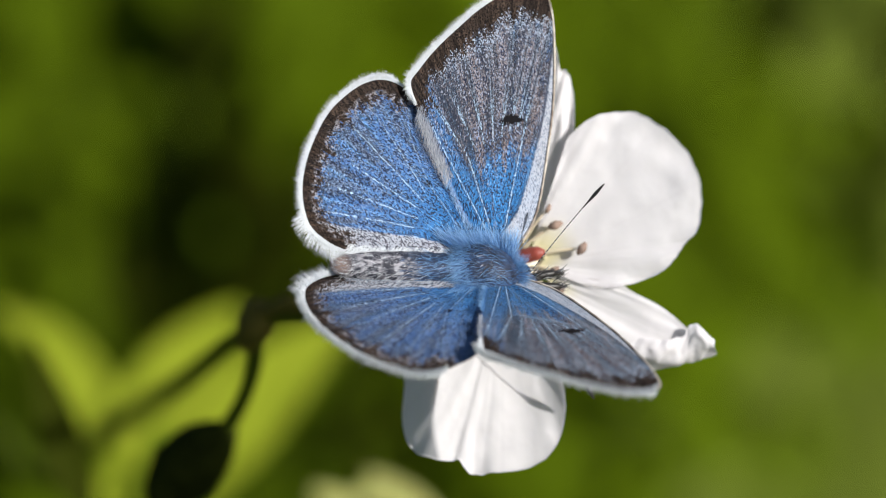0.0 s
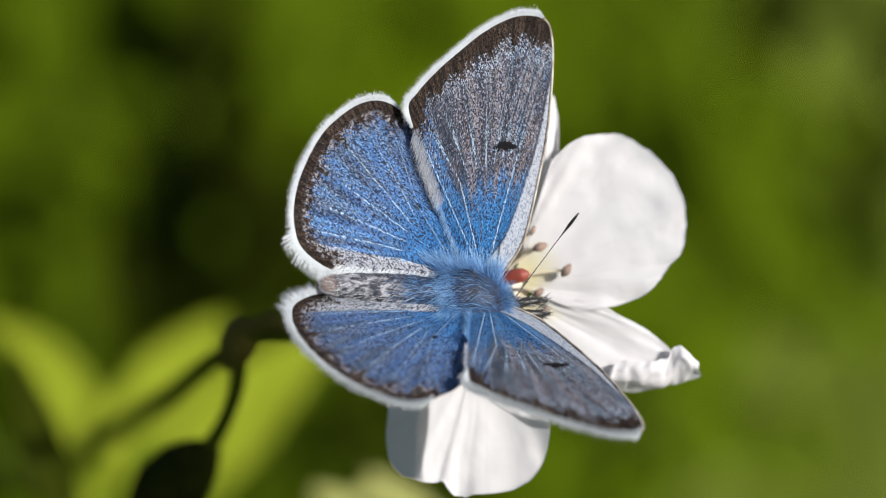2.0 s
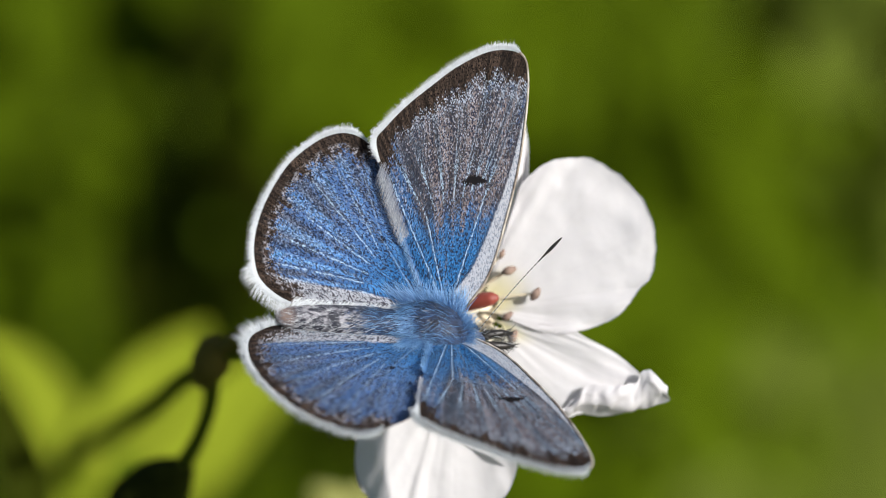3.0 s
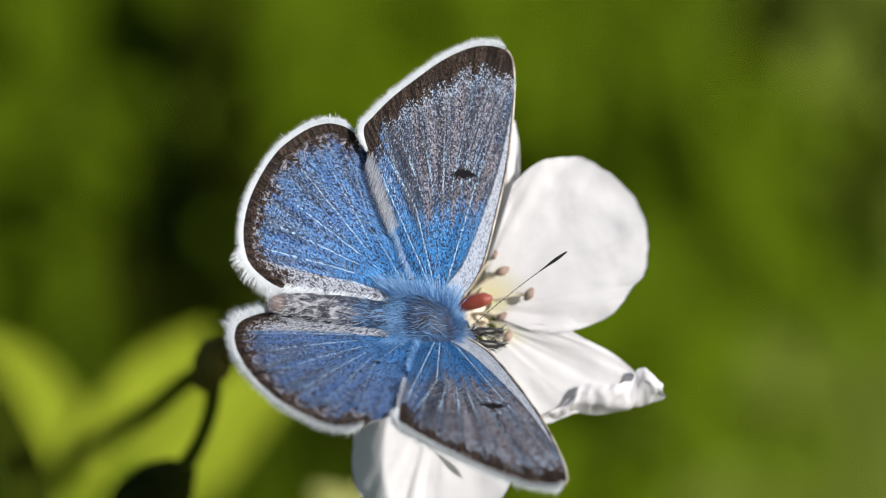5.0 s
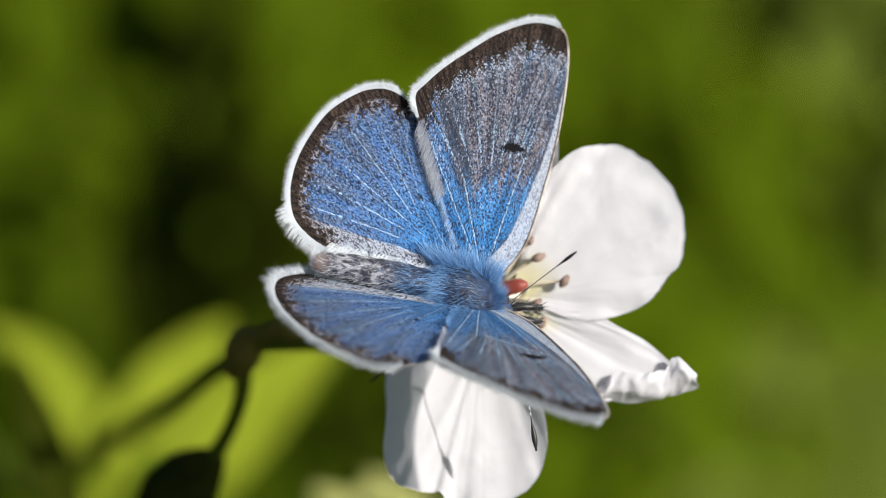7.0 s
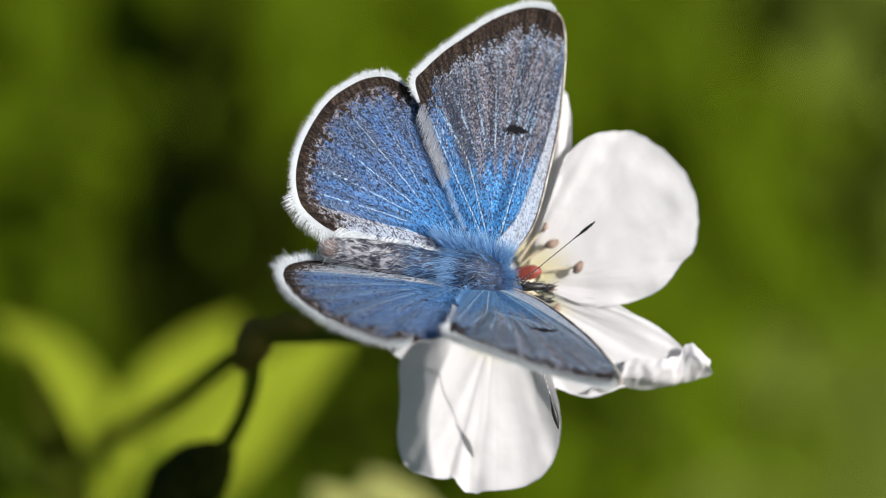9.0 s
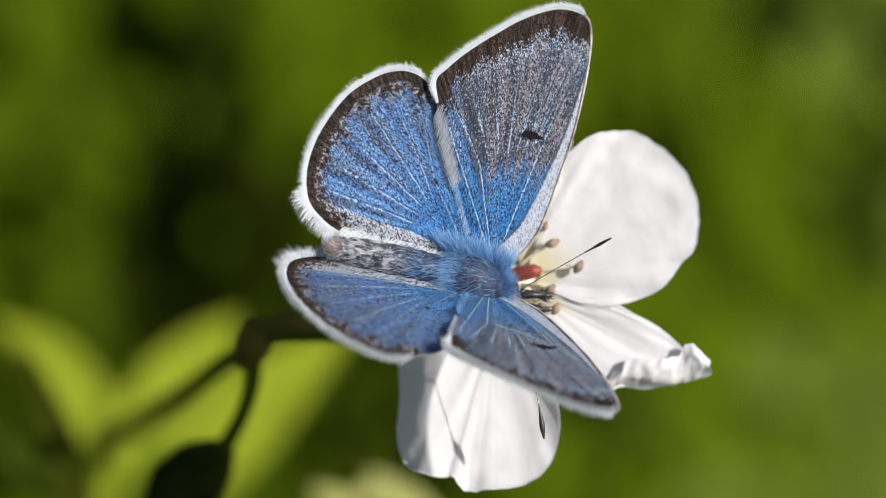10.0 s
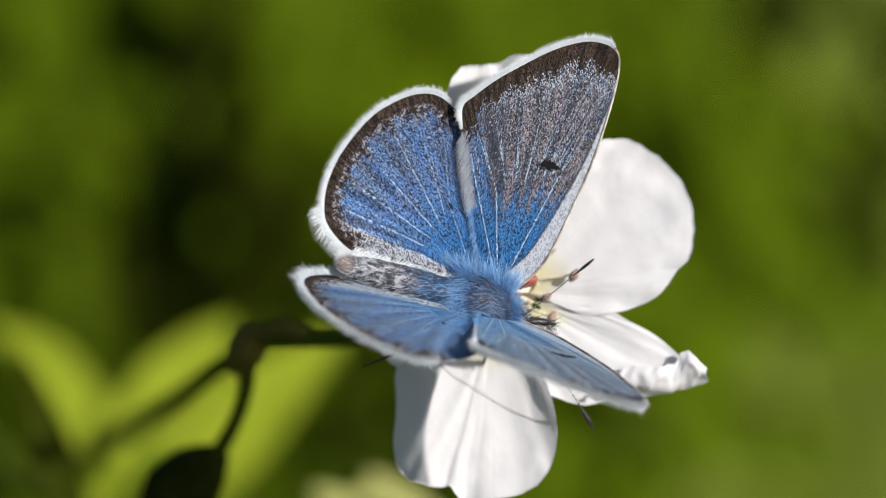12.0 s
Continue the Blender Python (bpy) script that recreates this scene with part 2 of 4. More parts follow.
ABDOMEN_SCALES = abdomen_material()
EYE_MAT = plain("eye", (0.02, 0.018, 0.015), (0.008, 0.007, 0.006), 3000, 0.15)
FEELER = plain("feeler_black", (0.035, 0.030, 0.028), (0.008, 0.007, 0.006), 3000, 0.45)
FEELER_RING = plain("feeler_ring", (0.75, 0.74, 0.70), (0.6, 0.58, 0.55), 3000, 0.6)
LEG = plain("leg_scales", (0.10, 0.09, 0.085), (0.025, 0.022, 0.02), 2500, 0.6)
PETAL = petal_material()
STIGMA = plain("red_stigma", (0.27, 0.055, 0.038), (0.19, 0.035, 0.026), 1400, 0.5, 0.0001)
FILAMENT = plain("filament", (0.78, 0.70, 0.52), (0.70, 0.58, 0.42), 900, 0.5)
ANTHER = plain("anther", (0.30, 0.21, 0.16), (0.15, 0.10, 0.085), 1600, 0.8, 0.0001)
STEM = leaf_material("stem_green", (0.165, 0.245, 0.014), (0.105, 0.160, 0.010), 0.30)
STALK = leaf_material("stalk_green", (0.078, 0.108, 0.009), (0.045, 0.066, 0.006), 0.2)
STEM_RED = plain("stem_reddish", (0.105, 0.090, 0.018), (0.055, 0.055, 0.011), 500, 0.7, 0.0001, Specular_IOR_Level=0.05)
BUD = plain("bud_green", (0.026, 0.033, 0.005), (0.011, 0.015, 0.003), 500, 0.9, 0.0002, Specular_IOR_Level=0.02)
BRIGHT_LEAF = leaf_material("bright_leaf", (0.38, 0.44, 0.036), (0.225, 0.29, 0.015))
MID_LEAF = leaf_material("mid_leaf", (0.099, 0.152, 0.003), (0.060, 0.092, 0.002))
# foliage green darkened so that its colour carries shade
SHADE_LEAF = leaf_material("shade_leaf", (0.044, 0.056, 0.003), (0.024, 0.032, 0.002), 0.25)
GRASS = leaf_material("meadow_grass", (0.105, 0.160, 0.004), (0.060, 0.095, 0.003), 0.3)
GREY_LEAF = leaf_material("grey_leaf", (0.152, 0.198, 0.026), (0.090, 0.121, 0.015), 0.25)
CREAM = leaf_material("cream_petal", (0.47, 0.47, 0.17), (0.32, 0.33, 0.09), 0.3)


# ---- mesh helpers ----
def mesh_object(name, verts, faces, material, parent=None, label="", smooth=True):
    me = bpy.data.meshes.new(name)
    me.from_pydata([tuple(v) for v in verts], [], faces)
    me.polygons.foreach_set("use_smooth", [smooth] * len(me.polygons))
    for m in material if isinstance(material, (list, tuple)) else (material,):
        me.materials.append(m)
    ob = new(name, me)
    if parent:
        ob.parent = parent
    if label:
        ob["label"] = label
    return ob


def empty(name, label, category, group="", kind=""):
    return tagged(new(name), label, category, group, kind)


def spline(points, steps):
    """A Catmull-Rom line through the points, with the ends held."""
    p = np.array(points, float)
    p = np.vstack([2 * p[0] - p[1], p, 2 * p[-1] - p[-2]])
    n = len(p) - 3
    out = []
    for q in np.linspace(0, n, steps):
        i = min(int(q), n - 1)
        t = q - i
        a, b, c, d = p[i:i + 4]
        out.append(0.5 * (2 * b + (c - a) * t + (2 * a - 5 * b + 4 * c - d) * t * t + (3 * b - a - 3 * c + d) * t ** 3))
    return np.array(out)


def tube(points, radii, sides=10, cap=True):
    """Verts and faces of a round tube along the points."""
    pts = [Vector([float(c) for c in p]) for p in points]
    verts, faces = [], []
    side = None
    for i, p in enumerate(pts):
        way = (pts[min(i + 1, len(pts) - 1)] - pts[max(i - 1, 0)]).normalized()
        if side is None:
            side = way.orthogonal().normalized()
        side = (side - way * side.dot(way)).normalized()
        up = way.cross(side)
        r = float(radii[i])
        for k in range(sides):
            a = 2 * math.pi * k / sides
            verts.append(p + r * (math.cos(a) * side + math.sin(a) * up))
        if i:
            o, q = (i - 1) * sides, i * sides
            faces += [(o + k, o + (k + 1) % sides, q + (k + 1) % sides, q + k) for k in range(sides)]
    if cap:
        faces.append(tuple(range(sides))[::-1])
        last = (len(pts) - 1) * sides
        faces.append(tuple(range(last, last + sides)))
    return verts, faces


def join(pieces):
    verts, faces = [], []
    for v, f in pieces:
        o = len(verts)
        verts += list(v)
        faces += [tuple(k + o for k in face) for face in f]
    return verts, faces


def hairs(name, roots, ways, bends, widths, normals, material, parent, label=""):
    """Many fine tapered hairs in one mesh, each of three bent segments."""
    roots, ways, bends, normals = (np.asarray(a, float) for a in (roots, ways, bends, normals))
    widths = np.asarray(widths, float)[:, None]
    side = np.cross(ways, normals)
    side /= np.linalg.norm(side, axis=1, keepdims=True) + 1e-12
    verts, tips = [], []
    for s, w in ((0.0, 1.0), (0.4, 0.85), (0.75, 0.55)):
        c = roots + ways * s + bends * s * s
        verts += [c - side * widths * w, c + side * widths * w]
        tips += [s, s]
    verts.append(roots + ways + bends)
    tips.append(1.0)
    n, k = len(roots), 7
    allv = np.stack(verts, 1).reshape(-1, 3)
    o = np.arange(n)[:, None] * k
    quads = np.concatenate([o + np.array([[0, 1, 3, 2]]), o + np.array([[2, 3, 5, 4]])]).tolist()
    tris = (o + np.array([[4, 5, 6]])).tolist()
    ob = mesh_object(name, allv.tolist(), quads + tris, material, parent, label)
    ob.data.attributes.new("tip", "FLOAT", "POINT").data.foreach_set("value", np.tile(tips, n))
    ob["kind"] = "stuff"
    return ob


def unit(a):
    return a / (np.linalg.norm(a, axis=-1, keepdims=True) + 1e-12)


rng = np.random.default_rng(7)


# ---- butterfly ----
HINGE_Y, HINGE_Z = 0.8, 0.5     # where the wings join the thorax, in millimetres


def hinge(side, lift):
    return pose(0, side * HINGE_Y * MM, HINGE_Z * MM, side * lift, 0, 0)


def feeler(side, ry, rz):
    return pose(2.6 * MM, (-1.0 + side * 0.32) * MM, 0.65 * MM, 0, ry, rz)


def line_distance(p, a, b):
    ab = b - a
    t = np.clip(((p - a) @ ab) / (ab @ ab), 0, 1)
    return np.linalg.norm(p - a - t[:, None] * ab, axis=1)


# outlines from the front root round the tip to the rear root: outwards, forwards, in millimetres
FORE_LINE = [(0.1, 2.2), (2.0, 3.45), (5.3, 4.3), (8.2, 4.85), (11.4, 5.15), (13.2, 5.1), (14.0, 4.75), (14.3, 4.0), (14.2, 2.7),
             (13.4, 0.95), (12.3, -0.6), (11.2, -2.0), (10.1, -3.1), (9.35, -3.65), (8.1, -3.35), (6.0, -2.6), (4.2, -1.8), (2.1, -0.85), (0.0, 0.3)]
HIND_LINE = [(0.1, 0.9), (3.5, 0.1), (7.4, -1.8), (9.2, -3.8), (9.7, -5.0), (9.5, -6.2), (8.8, -7.4), (7.8, -8.5), (6.2, -9.5), (4.8, -10.05),
             (3.4, -10.25), (2.0, -10.0), (1.1, -9.2), (0.45, -8.0), (0.15, -6.0), (0.0, -4.0), (-0.2, -1.5)]


def wing(name, side, hind, sweep=0.0, size=1.0):
    line = np.array(HIND_LINE if hind else FORE_LINE)
    root = np.array((-0.1, -0.2) if hind else (-0.2, 1.1))
    line = root + (line - root) * 1.025 * size
    nq, nr = 260, 90
    rim = spline(line, nq)
    # the hairy outer margin, as a stretch of the outline
    spots_q = np.linspace(0, 1, nq)
    lo, hi = (3.0 / 16, 13.0 / 16) if hind else (6.3 / 18, 14.0 / 18)
    margin = rim[(spots_q >= lo) & (spots_q <= hi)]
    rho = np.linspace(0, 1, nr) ** 0.8
    uv = root + rho[None, :, None] * (rim[:, None] - root)
    flat = uv.reshape(-1, 2)
    q_all = np.repeat(spots_q, nr)
    edge = np.min(np.stack([line_distance(flat, margin[i], margin[i + 4]) for i in range(0, len(margin) - 4, 4)]), 0)
    along = np.clip((q_all - lo) / (hi - lo), 0, 1)
    band = np.interp(along, (0, 0.25, 0.6, 1.0), (1.15, 1.25, 1.15, 0.75) if hind else (1.60, 1.40, 1.10, 0.75))
    edge = edge / band
    # veins fan out from the cell to the margin
    vein = np.full(len(flat), 9.0)
    if hind:
        ends, cell = (0.24, 0.33, 0.41, 0.49, 0.57, 0.645, 0.715), 0.42
    else:
        ends, cell = (0.265, 0.31, 0.365, 0.43, 0.49, 0.555, 0.62, 0.685), 0.52
    lead, rear = (rim[int(q * (nq - 1))] for q in (ends[1], ends[-2]))
    cell_a, cell_b = root + (lead - root) * cell, root + (rear - root) * (cell * 0.92)
    stems = [(root, cell_a), (root, cell_b)]
    for k, q in enumerate(ends):
        start = cell_a + (cell_b - cell_a) * (k / (len(ends) - 1))
        stems.append((start, rim[int(q * (nq - 1))]))
    if not hind:
        back = rim[int(0.735 * (nq - 1))]
        stems.append((root, back))
    for a, b in stems:
        vein = np.minimum(vein, line_distance(flat, a, b))
    far = np.linalg.norm(flat - root, axis=1)
    reach = np.linalg.norm(rim - root, axis=1).max()
    span = far / reach
    if hind:
        front = np.clip(0.5 - (flat[:, 0] - (0.25 if side > 0 else 0.75) + 0.19 * flat[:, 1]) / 0.5, 0, 1)
        marks = 0.62 * np.exp(-((flat[:, 0] - 4.0) ** 2 / 0.05 + (flat[:, 1] + 2.9) ** 2 / 0.02))
    else:
        costa = rim[spots_q < lo]
        off = np.min(np.stack([line_distance(flat, costa[i], costa[i + 3]) for i in range(0, len(costa) - 3, 3)]), 0)
        front = np.clip(0.5 + (np.interp(span, (0, 0.25, 0.5, 0.8, 0.9), (1.3, 1.0, 0.55, 0.1, -0.5)) - off) / 0.4, 0, 1)
        c = np.array((7.2, 2.3))
        d = flat - c
        marks = np.exp(-(d[:, 1] ** 2 / 0.60) - ((d[:, 0] - 0.15 + 0.40 * d[:, 1] ** 2) ** 2 / 0.075))
    # slight camber and folds between the veins
    height = 0.35 * np.sin(np.clip(span, 0, 1) * 2.2) - 0.25 * span ** 2 + 0.05 * np.cos(np.clip(vein, 0, 1) * 4)
    height = height - (0.07 if hind else 0.0)
    c, s = math.cos(radians(sweep)), math.sin(radians(sweep))

    def xyz(p, h):
        u, v = p[..., 0] * c - p[..., 1] * s, p[..., 0] * s + p[..., 1] * c
        return np.stack([v * MM, side * u * MM, h * MM], -1)

    top = xyz(flat, height)
    low = xyz(flat, height - 0.05)
    n = len(flat)
    cells = [(i * nr + j, i * nr + j + 1, (i + 1) * nr + j + 1, (i + 1) * nr + j) for i in range(nq - 1) for j in range(nr - 1)]
    if side < 0:
        cells = [f[::-1] for f in cells]
    faces = [f[::-1] for f in cells] + [tuple(k + n for k in f) for f in cells]
    rim_ids = [i * nr + nr - 1 for i in range(nq)]
    faces += [(a, b, b + n, a + n) for a, b in zip(rim_ids, rim_ids[1:])]
    ob = mesh_object(name, np.vstack([top, low]).tolist(), faces, (HIND if hind else FORE, UNDER), butterfly)
    ob.data.polygons.foreach_set("material_index", [0] * len(cells) + [1] * (len(faces) - len(cells)))
    for key, val in (("edge", edge), ("vein", vein), ("span", span), ("front", front), ("spots", marks)):
        ob.data.attributes.new(key, "FLOAT", "POINT").data.foreach_set("value", np.tile(val, 2))
    # scale rows: one way along the vein fan, the other across it
    ang = np.arctan2(flat[:, 1] - root[1], flat[:, 0] - root[0])
    uvs = np.stack([ang * 8.0, far], -1)
    ids = np.zeros(len(ob.data.loops), int)
    ob.data.loops.foreach_get("vertex_index", ids)
    ob.data.uv_layers.new(name="rows").data.foreach_set("uv", uvs[ids % n].ravel())
    ob.data.uv_layers.new(name="flat").data.foreach_set("uv", np.stack([(ang - ang.mean()) * far, far * 0.6], -1)[ids % n].ravel())
    ob.data.uv_layers.active_index = 0
    # fringe
    inner = rim[spots_q > hi] if hind else rim[(spots_q > hi) & (spots_q < 0.97)]
    roots, ways, bends = [], [], []
    cen = line[4:].mean(0)

    def fringe_row(stretch, count, length, back, lean):
        q = rng.uniform(0, len(stretch) - 1.01, count)
        i = q.astype(int)
        p = stretch[i] + (q - i)[:, None] * (stretch[i + 1] - stretch[i])
        tang = unit(stretch[i + 1] - stretch[i])
        out = np.stack([-tang[:, 1], tang[:, 0]], -1)
        out *= np.sign(np.sum(out * (p - cen), 1))[:, None]
        way = unit(out + tang * rng.normal(lean, 0.10, (count, 1)))
        ends_off = np.minimum(q, len(stretch) - 1 - q) / (len(stretch) * 0.06)
        ln = length * rng.uniform(0.55, 1.2, (count, 1)) * np.clip(0.25 + 0.75 * ends_off, 0.25, 1)[:, None]
        p = p - out * rng.uniform(0.0, back, (count, 1))
        sp = np.linalg.norm(p - root, axis=1) / reach
        h = 0.35 * np.sin(np.clip(sp, 0, 1) * 2.2) - 0.25 * sp ** 2 - (0.07 if hind else 0.0) + 0.06
        a = xyz(p, h)
        b = xyz(p + way * ln, h + rng.normal(0.02, 0.06 if side > 0 else 0.17, count))
        roots.append(a)
        ways.append(b - a)
        bends.append(rng.normal(0, 0.00005, (count, 3)))

    full = 1.0 if side > 0 else 1.3
    fringe_row(margin, int(5200 * full), 0.26 * full, 0.10, 0.0)
    fringe_row(margin, int(1300 * full), 0.34 * full, 0.06, 0.0)
    fringe_row(margin, 450, 0.46 * full, 0.05, 0.1)
    if hind:
        fringe_row(inner, 700, 0.80, 0.5, -0.8)
        fringe_row(margin[int(len(margin) * 0.74):], 380, 0.95, 0.1, 0.3)
    else:
        fringe_row(inner[len(inner) // 2:len(inner) * 24 // 25], 260, 0.5, 0.12, 0.8)
        r, w, b = roots.pop(), ways.pop(), bends.pop()
        hairs("trailing_hair", r, w, b, np.full(len(r), 0.008) * MM, np.tile((0.0, 0.0, 1.0), (len(r), 1)), BLUE_FUR, ob, "blue hair at the wing root")
        fringe_row(inner[:len(inner) * (6 if side > 0 else 4) // 10], 760 if side > 0 else 260, 0.85 if side > 0 else 0.40, 0.42 if side > 0 else 0.15, 1.2)
        r, w, b = roots.pop(), ways.pop(), bends.pop()
        hairs("trailing_hair", r, w, b, np.full(len(r), 0.0075) * MM, np.tile((0.0, 0.0, 1.0), (len(r), 1)), SMOKE_FUR, ob, "soft pale hair along the rear edge")
    r, w, b = np.vstack(roots), np.vstack(ways), np.vstack(bends)
    facing = np.tile((0.0, 0.0, 1.0), (len(r), 1)) + rng.normal(0, 0.25 if side > 0 else 1.0, (len(r), 3))
    hairs("fringe", r, w, b, rng.uniform(0.007, 0.012, len(r)) * (1.0 if side > 0 else 1.25) * MM, facing, FRINGE, ob, "white hair fringe")
    if not hind:
        front_edge = rim[spots_q < lo + 0.01]
        v, f = tube([xyz(p, np.array(0.35 * math.sin(2.2 * np.linalg.norm(p - root) / reach) - 0.25 * (np.linalg.norm(p - root) / reach) ** 2)) for p in front_edge[::3]],
                    [0.07 * MM] * len(front_edge[::3]), 8)
        mesh_object("leading_edge", v, f, PALE_EDGE, ob, "pale front rib of the wing")
    return ob


PALE_EDGE = plain("front_rib", (0.55, 0.50, 0.42), (0.16, 0.12, 0.09), 1200, 0.6)

butterfly = empty("butterfly", "blue butterfly with brown-edged white-fringed wings feeding on a flower", "butterfly")


def blob(rows, sides=24):
    """A closed body of rings: x, y, z of the centre, half width, half height."""
    verts, faces = [], []
    for x, y, z, w, h in rows:
        for k in range(sides):
            a = 2 * math.pi * k / sides
            verts.append(((x) * MM, (y + w * math.cos(a)) * MM, (z + h * math.sin(a)) * MM))
    for i in range(len(rows) - 1):
        o, q = i * sides, (i + 1) * sides
        faces += [(o + k, o + (k + 1) % sides, q + (k + 1) % sides, q + k) for k in range(sides)]
    faces += [tuple(range(sides))[::-1], tuple(range((len(rows) - 1) * sides, len(rows) * sides))]
    return verts, faces


def rings(line, steps):
    return [tuple(r) for r in spline(line, steps)]


THORAX = rings([(-2.1, -0.05, 0.3, 0.35, 0.3), (-1.8, -0.08, 0.35, 0.95, 0.85), (-0.9, -0.2, 0.4, 1.50, 1.25), (0.3, -0.4, 0.45, 1.65, 1.42), (1.3, -0.62, 0.4, 1.32, 1.15), (2.0, -0.8, 0.3, 0.75, 0.7), (2.3, -0.88, 0.25, 0.3, 0.3)], 22)
ABDOMEN = rings([(-1.2, -0.1, 0.2, 0.75, 0.7), (-2.4, 0.0, 0.25, 0.92, 0.88), (-4.2, 0.16, 0.3, 0.95, 0.92), (-6.2, 0.34, 0.35, 0.88, 0.86), (-7.8, 0.48, 0.38, 0.70, 0.70), (-8.7, 0.54, 0.4, 0.50, 0.48), (-9.0, 0.56, 0.4, 0.22, 0.2)], 34)
HEAD = rings([(1.75, -0.8, 0.2, 0.3, 0.3), (2.0, -0.88, 0.2, 0.68, 0.6), (2.5, -1.0, 0.18, 0.76, 0.66), (3.0, -1.12, 0.1, 0.52, 0.48), (3.2, -1.16, 0.05, 0.2, 0.2)], 12)
HEAD_Y = -1.0
thorax = mesh_object("thorax", *blob(THORAX), BODY, butterfly, "dark thorax under blue fur")
abdomen_rows = [(x, y, z, w * (1 + 0.035 * math.sin(x * 7.5)), h * (1 + 0.035 * math.sin(x * 7.5))) for x, y, z, w, h in ABDOMEN]
abdomen = mesh_object("abdomen", *blob(abdomen_rows), ABDOMEN_SCALES, butterfly, "banded grey abdomen with blue hair near the thorax")
head = mesh_object("head", *blob(HEAD), BODY, butterfly, "small dark head")
for s in (1, -1):
    mesh_object("eye", *blob(rings([(2.15, HEAD_Y + s * 0.58, 0.25, 0.05, 0.05), (2.25, HEAD_Y + s * 0.62, 0.25, 0.30, 0.36), (2.5, HEAD_Y + s * 0.64, 0.25, 0.38, 0.45), (2.75, HEAD_Y + s * 0.62, 0.25, 0.30, 0.36), (2.86, HEAD_Y + s * 0.58, 0.25, 0.05, 0.05)], 9), 16),
                EYE_MAT, head, "glossy black eye")


def coat(name, rows, count, length, lift, material, parent, x_from, x_to, width=0.02, low=-0.3, stray=0.25, sides=False):
    """Fur that lies backwards on a ringed body."""
    r = np.array(rows)
    x = rng.uniform(x_from, x_to, count)
    order = np.argsort(r[:, 0])
    cy, cz, w, h = (np.interp(x, r[order, 0], r[order, k]) for k in (1, 2, 3, 4))
    a = rng.uniform(low, math.pi - low, count)
    if sides:
        # fewer hairs along the top of the back
        a = np.where(np.abs(np.sin(a)) > 0.85, np.where(rng.uniform(size=count) < 0.75, rng.uniform(low, 0.9, count), a), a)
        a = np.where(rng.uniform(size=count) < 0.5, math.pi - a, a)
    nrm = np.stack([np.zeros(count), np.cos(a), np.sin(a)], -1)
    p = np.stack([x, cy + w * np.cos(a), cz + h * np.sin(a)], -1)
    turn = np.array([noise.noise(Vector((q[0] * 0.9, q[1] * 0.9, 3.1))) for q in p])
    flow = np.stack([-np.ones(count), turn * 1.1, np.zeros(count)], -1)
    way = unit(flow + nrm * lift + rng.normal(0, stray, (count, 3)))
    ln = length * rng.uniform(0.5, 1.2, (count, 1))
    bend = -nrm * ln * 0.25 + rng.normal(0, 0.06, (count, 3)) * ln
    hairs(name, p * MM, way * ln * MM, bend * MM, rng.uniform(0.5, 1.0, count) * width * MM, nrm + rng.normal(0, 0.3, (count, 3)), material, parent)


coat("fur", THORAX, 2400, 0.9, 0.5, BLUE_FUR, thorax, -2.0, 2.15, 0.009, -0.6, 0.26, sides=True)
coat("fur", THORAX, 900, 0.45, 0.5, DARK_FUR, thorax, -1.6, 1.8, 0.014, 0.35, 0.6)
coat("fur", THORAX, 60, 0.6, 0.4, GREY_FUR, thorax, -1.4, 1.6, 0.012, 0.2, 0.4)
coat("fur", THORAX, 700, 1.1, 0.35, BLUE_FUR, thorax, -2.05, -1.1, 0.009, -0.2, 0.25)
coat("fur", ABDOMEN, 420, 0.80, 0.40, BLUE_FUR, abdomen, -3.9, -1.3, 0.012)
coat("fur", ABDOMEN, 600, 0.55, 0.25, DARK_FUR, abdomen, -5.0, -1.5, 0.014)
coat("fur", ABDOMEN, 800, 0.34, 0.16, GREY_FUR, abdomen, -8.9, -3.9, 0.016, -0.6, 0.35)
coat("fur", ABDOMEN, 480, 0.75, 0.35, FRINGE, abdomen, -8.6, -2.6, 0.010, -0.7, 0.3, sides=True)
coat("fur", HEAD, 500, 0.5, 0.5, GREY_FUR, head, 1.8, 3.1, 0.014)


def wing_base_hair(side):
    """Long soft blue hair that spreads from the thorax over the wing roots."""
    n = 1400
    x = rng.uniform(-2.1, 2.0, n)
    yc = np.interp(x, (-2.1, 0.3, 2.0), (-0.05, -0.4, -0.8))
    p = np.stack([x, yc + side * rng.uniform(1.1, 1.5, n), rng.uniform(0.5, 1.2, n)], -1)
    way = unit(np.stack([-0.45 + 0.35 * x + rng.normal(0, 0.3, n), side * rng.uniform(0.7, 1.2, n), rng.uniform(0.15, 0.75, n)], -1))
    ln = rng.uniform(0.5, 1.6, (n, 1))
    hairs("fur", p * MM, way * ln * MM, rng.normal(0, 0.12, (n, 3)) * ln * MM, rng.uniform(0.007, 0.013, n) * MM, np.tile((0.0, 0.0, 1.0), (n, 1)) + rng.normal(0, 0.3, (n, 3)), BLUE_FUR, thorax)


wing_base_hair(1)
wing_base_hair(-1)


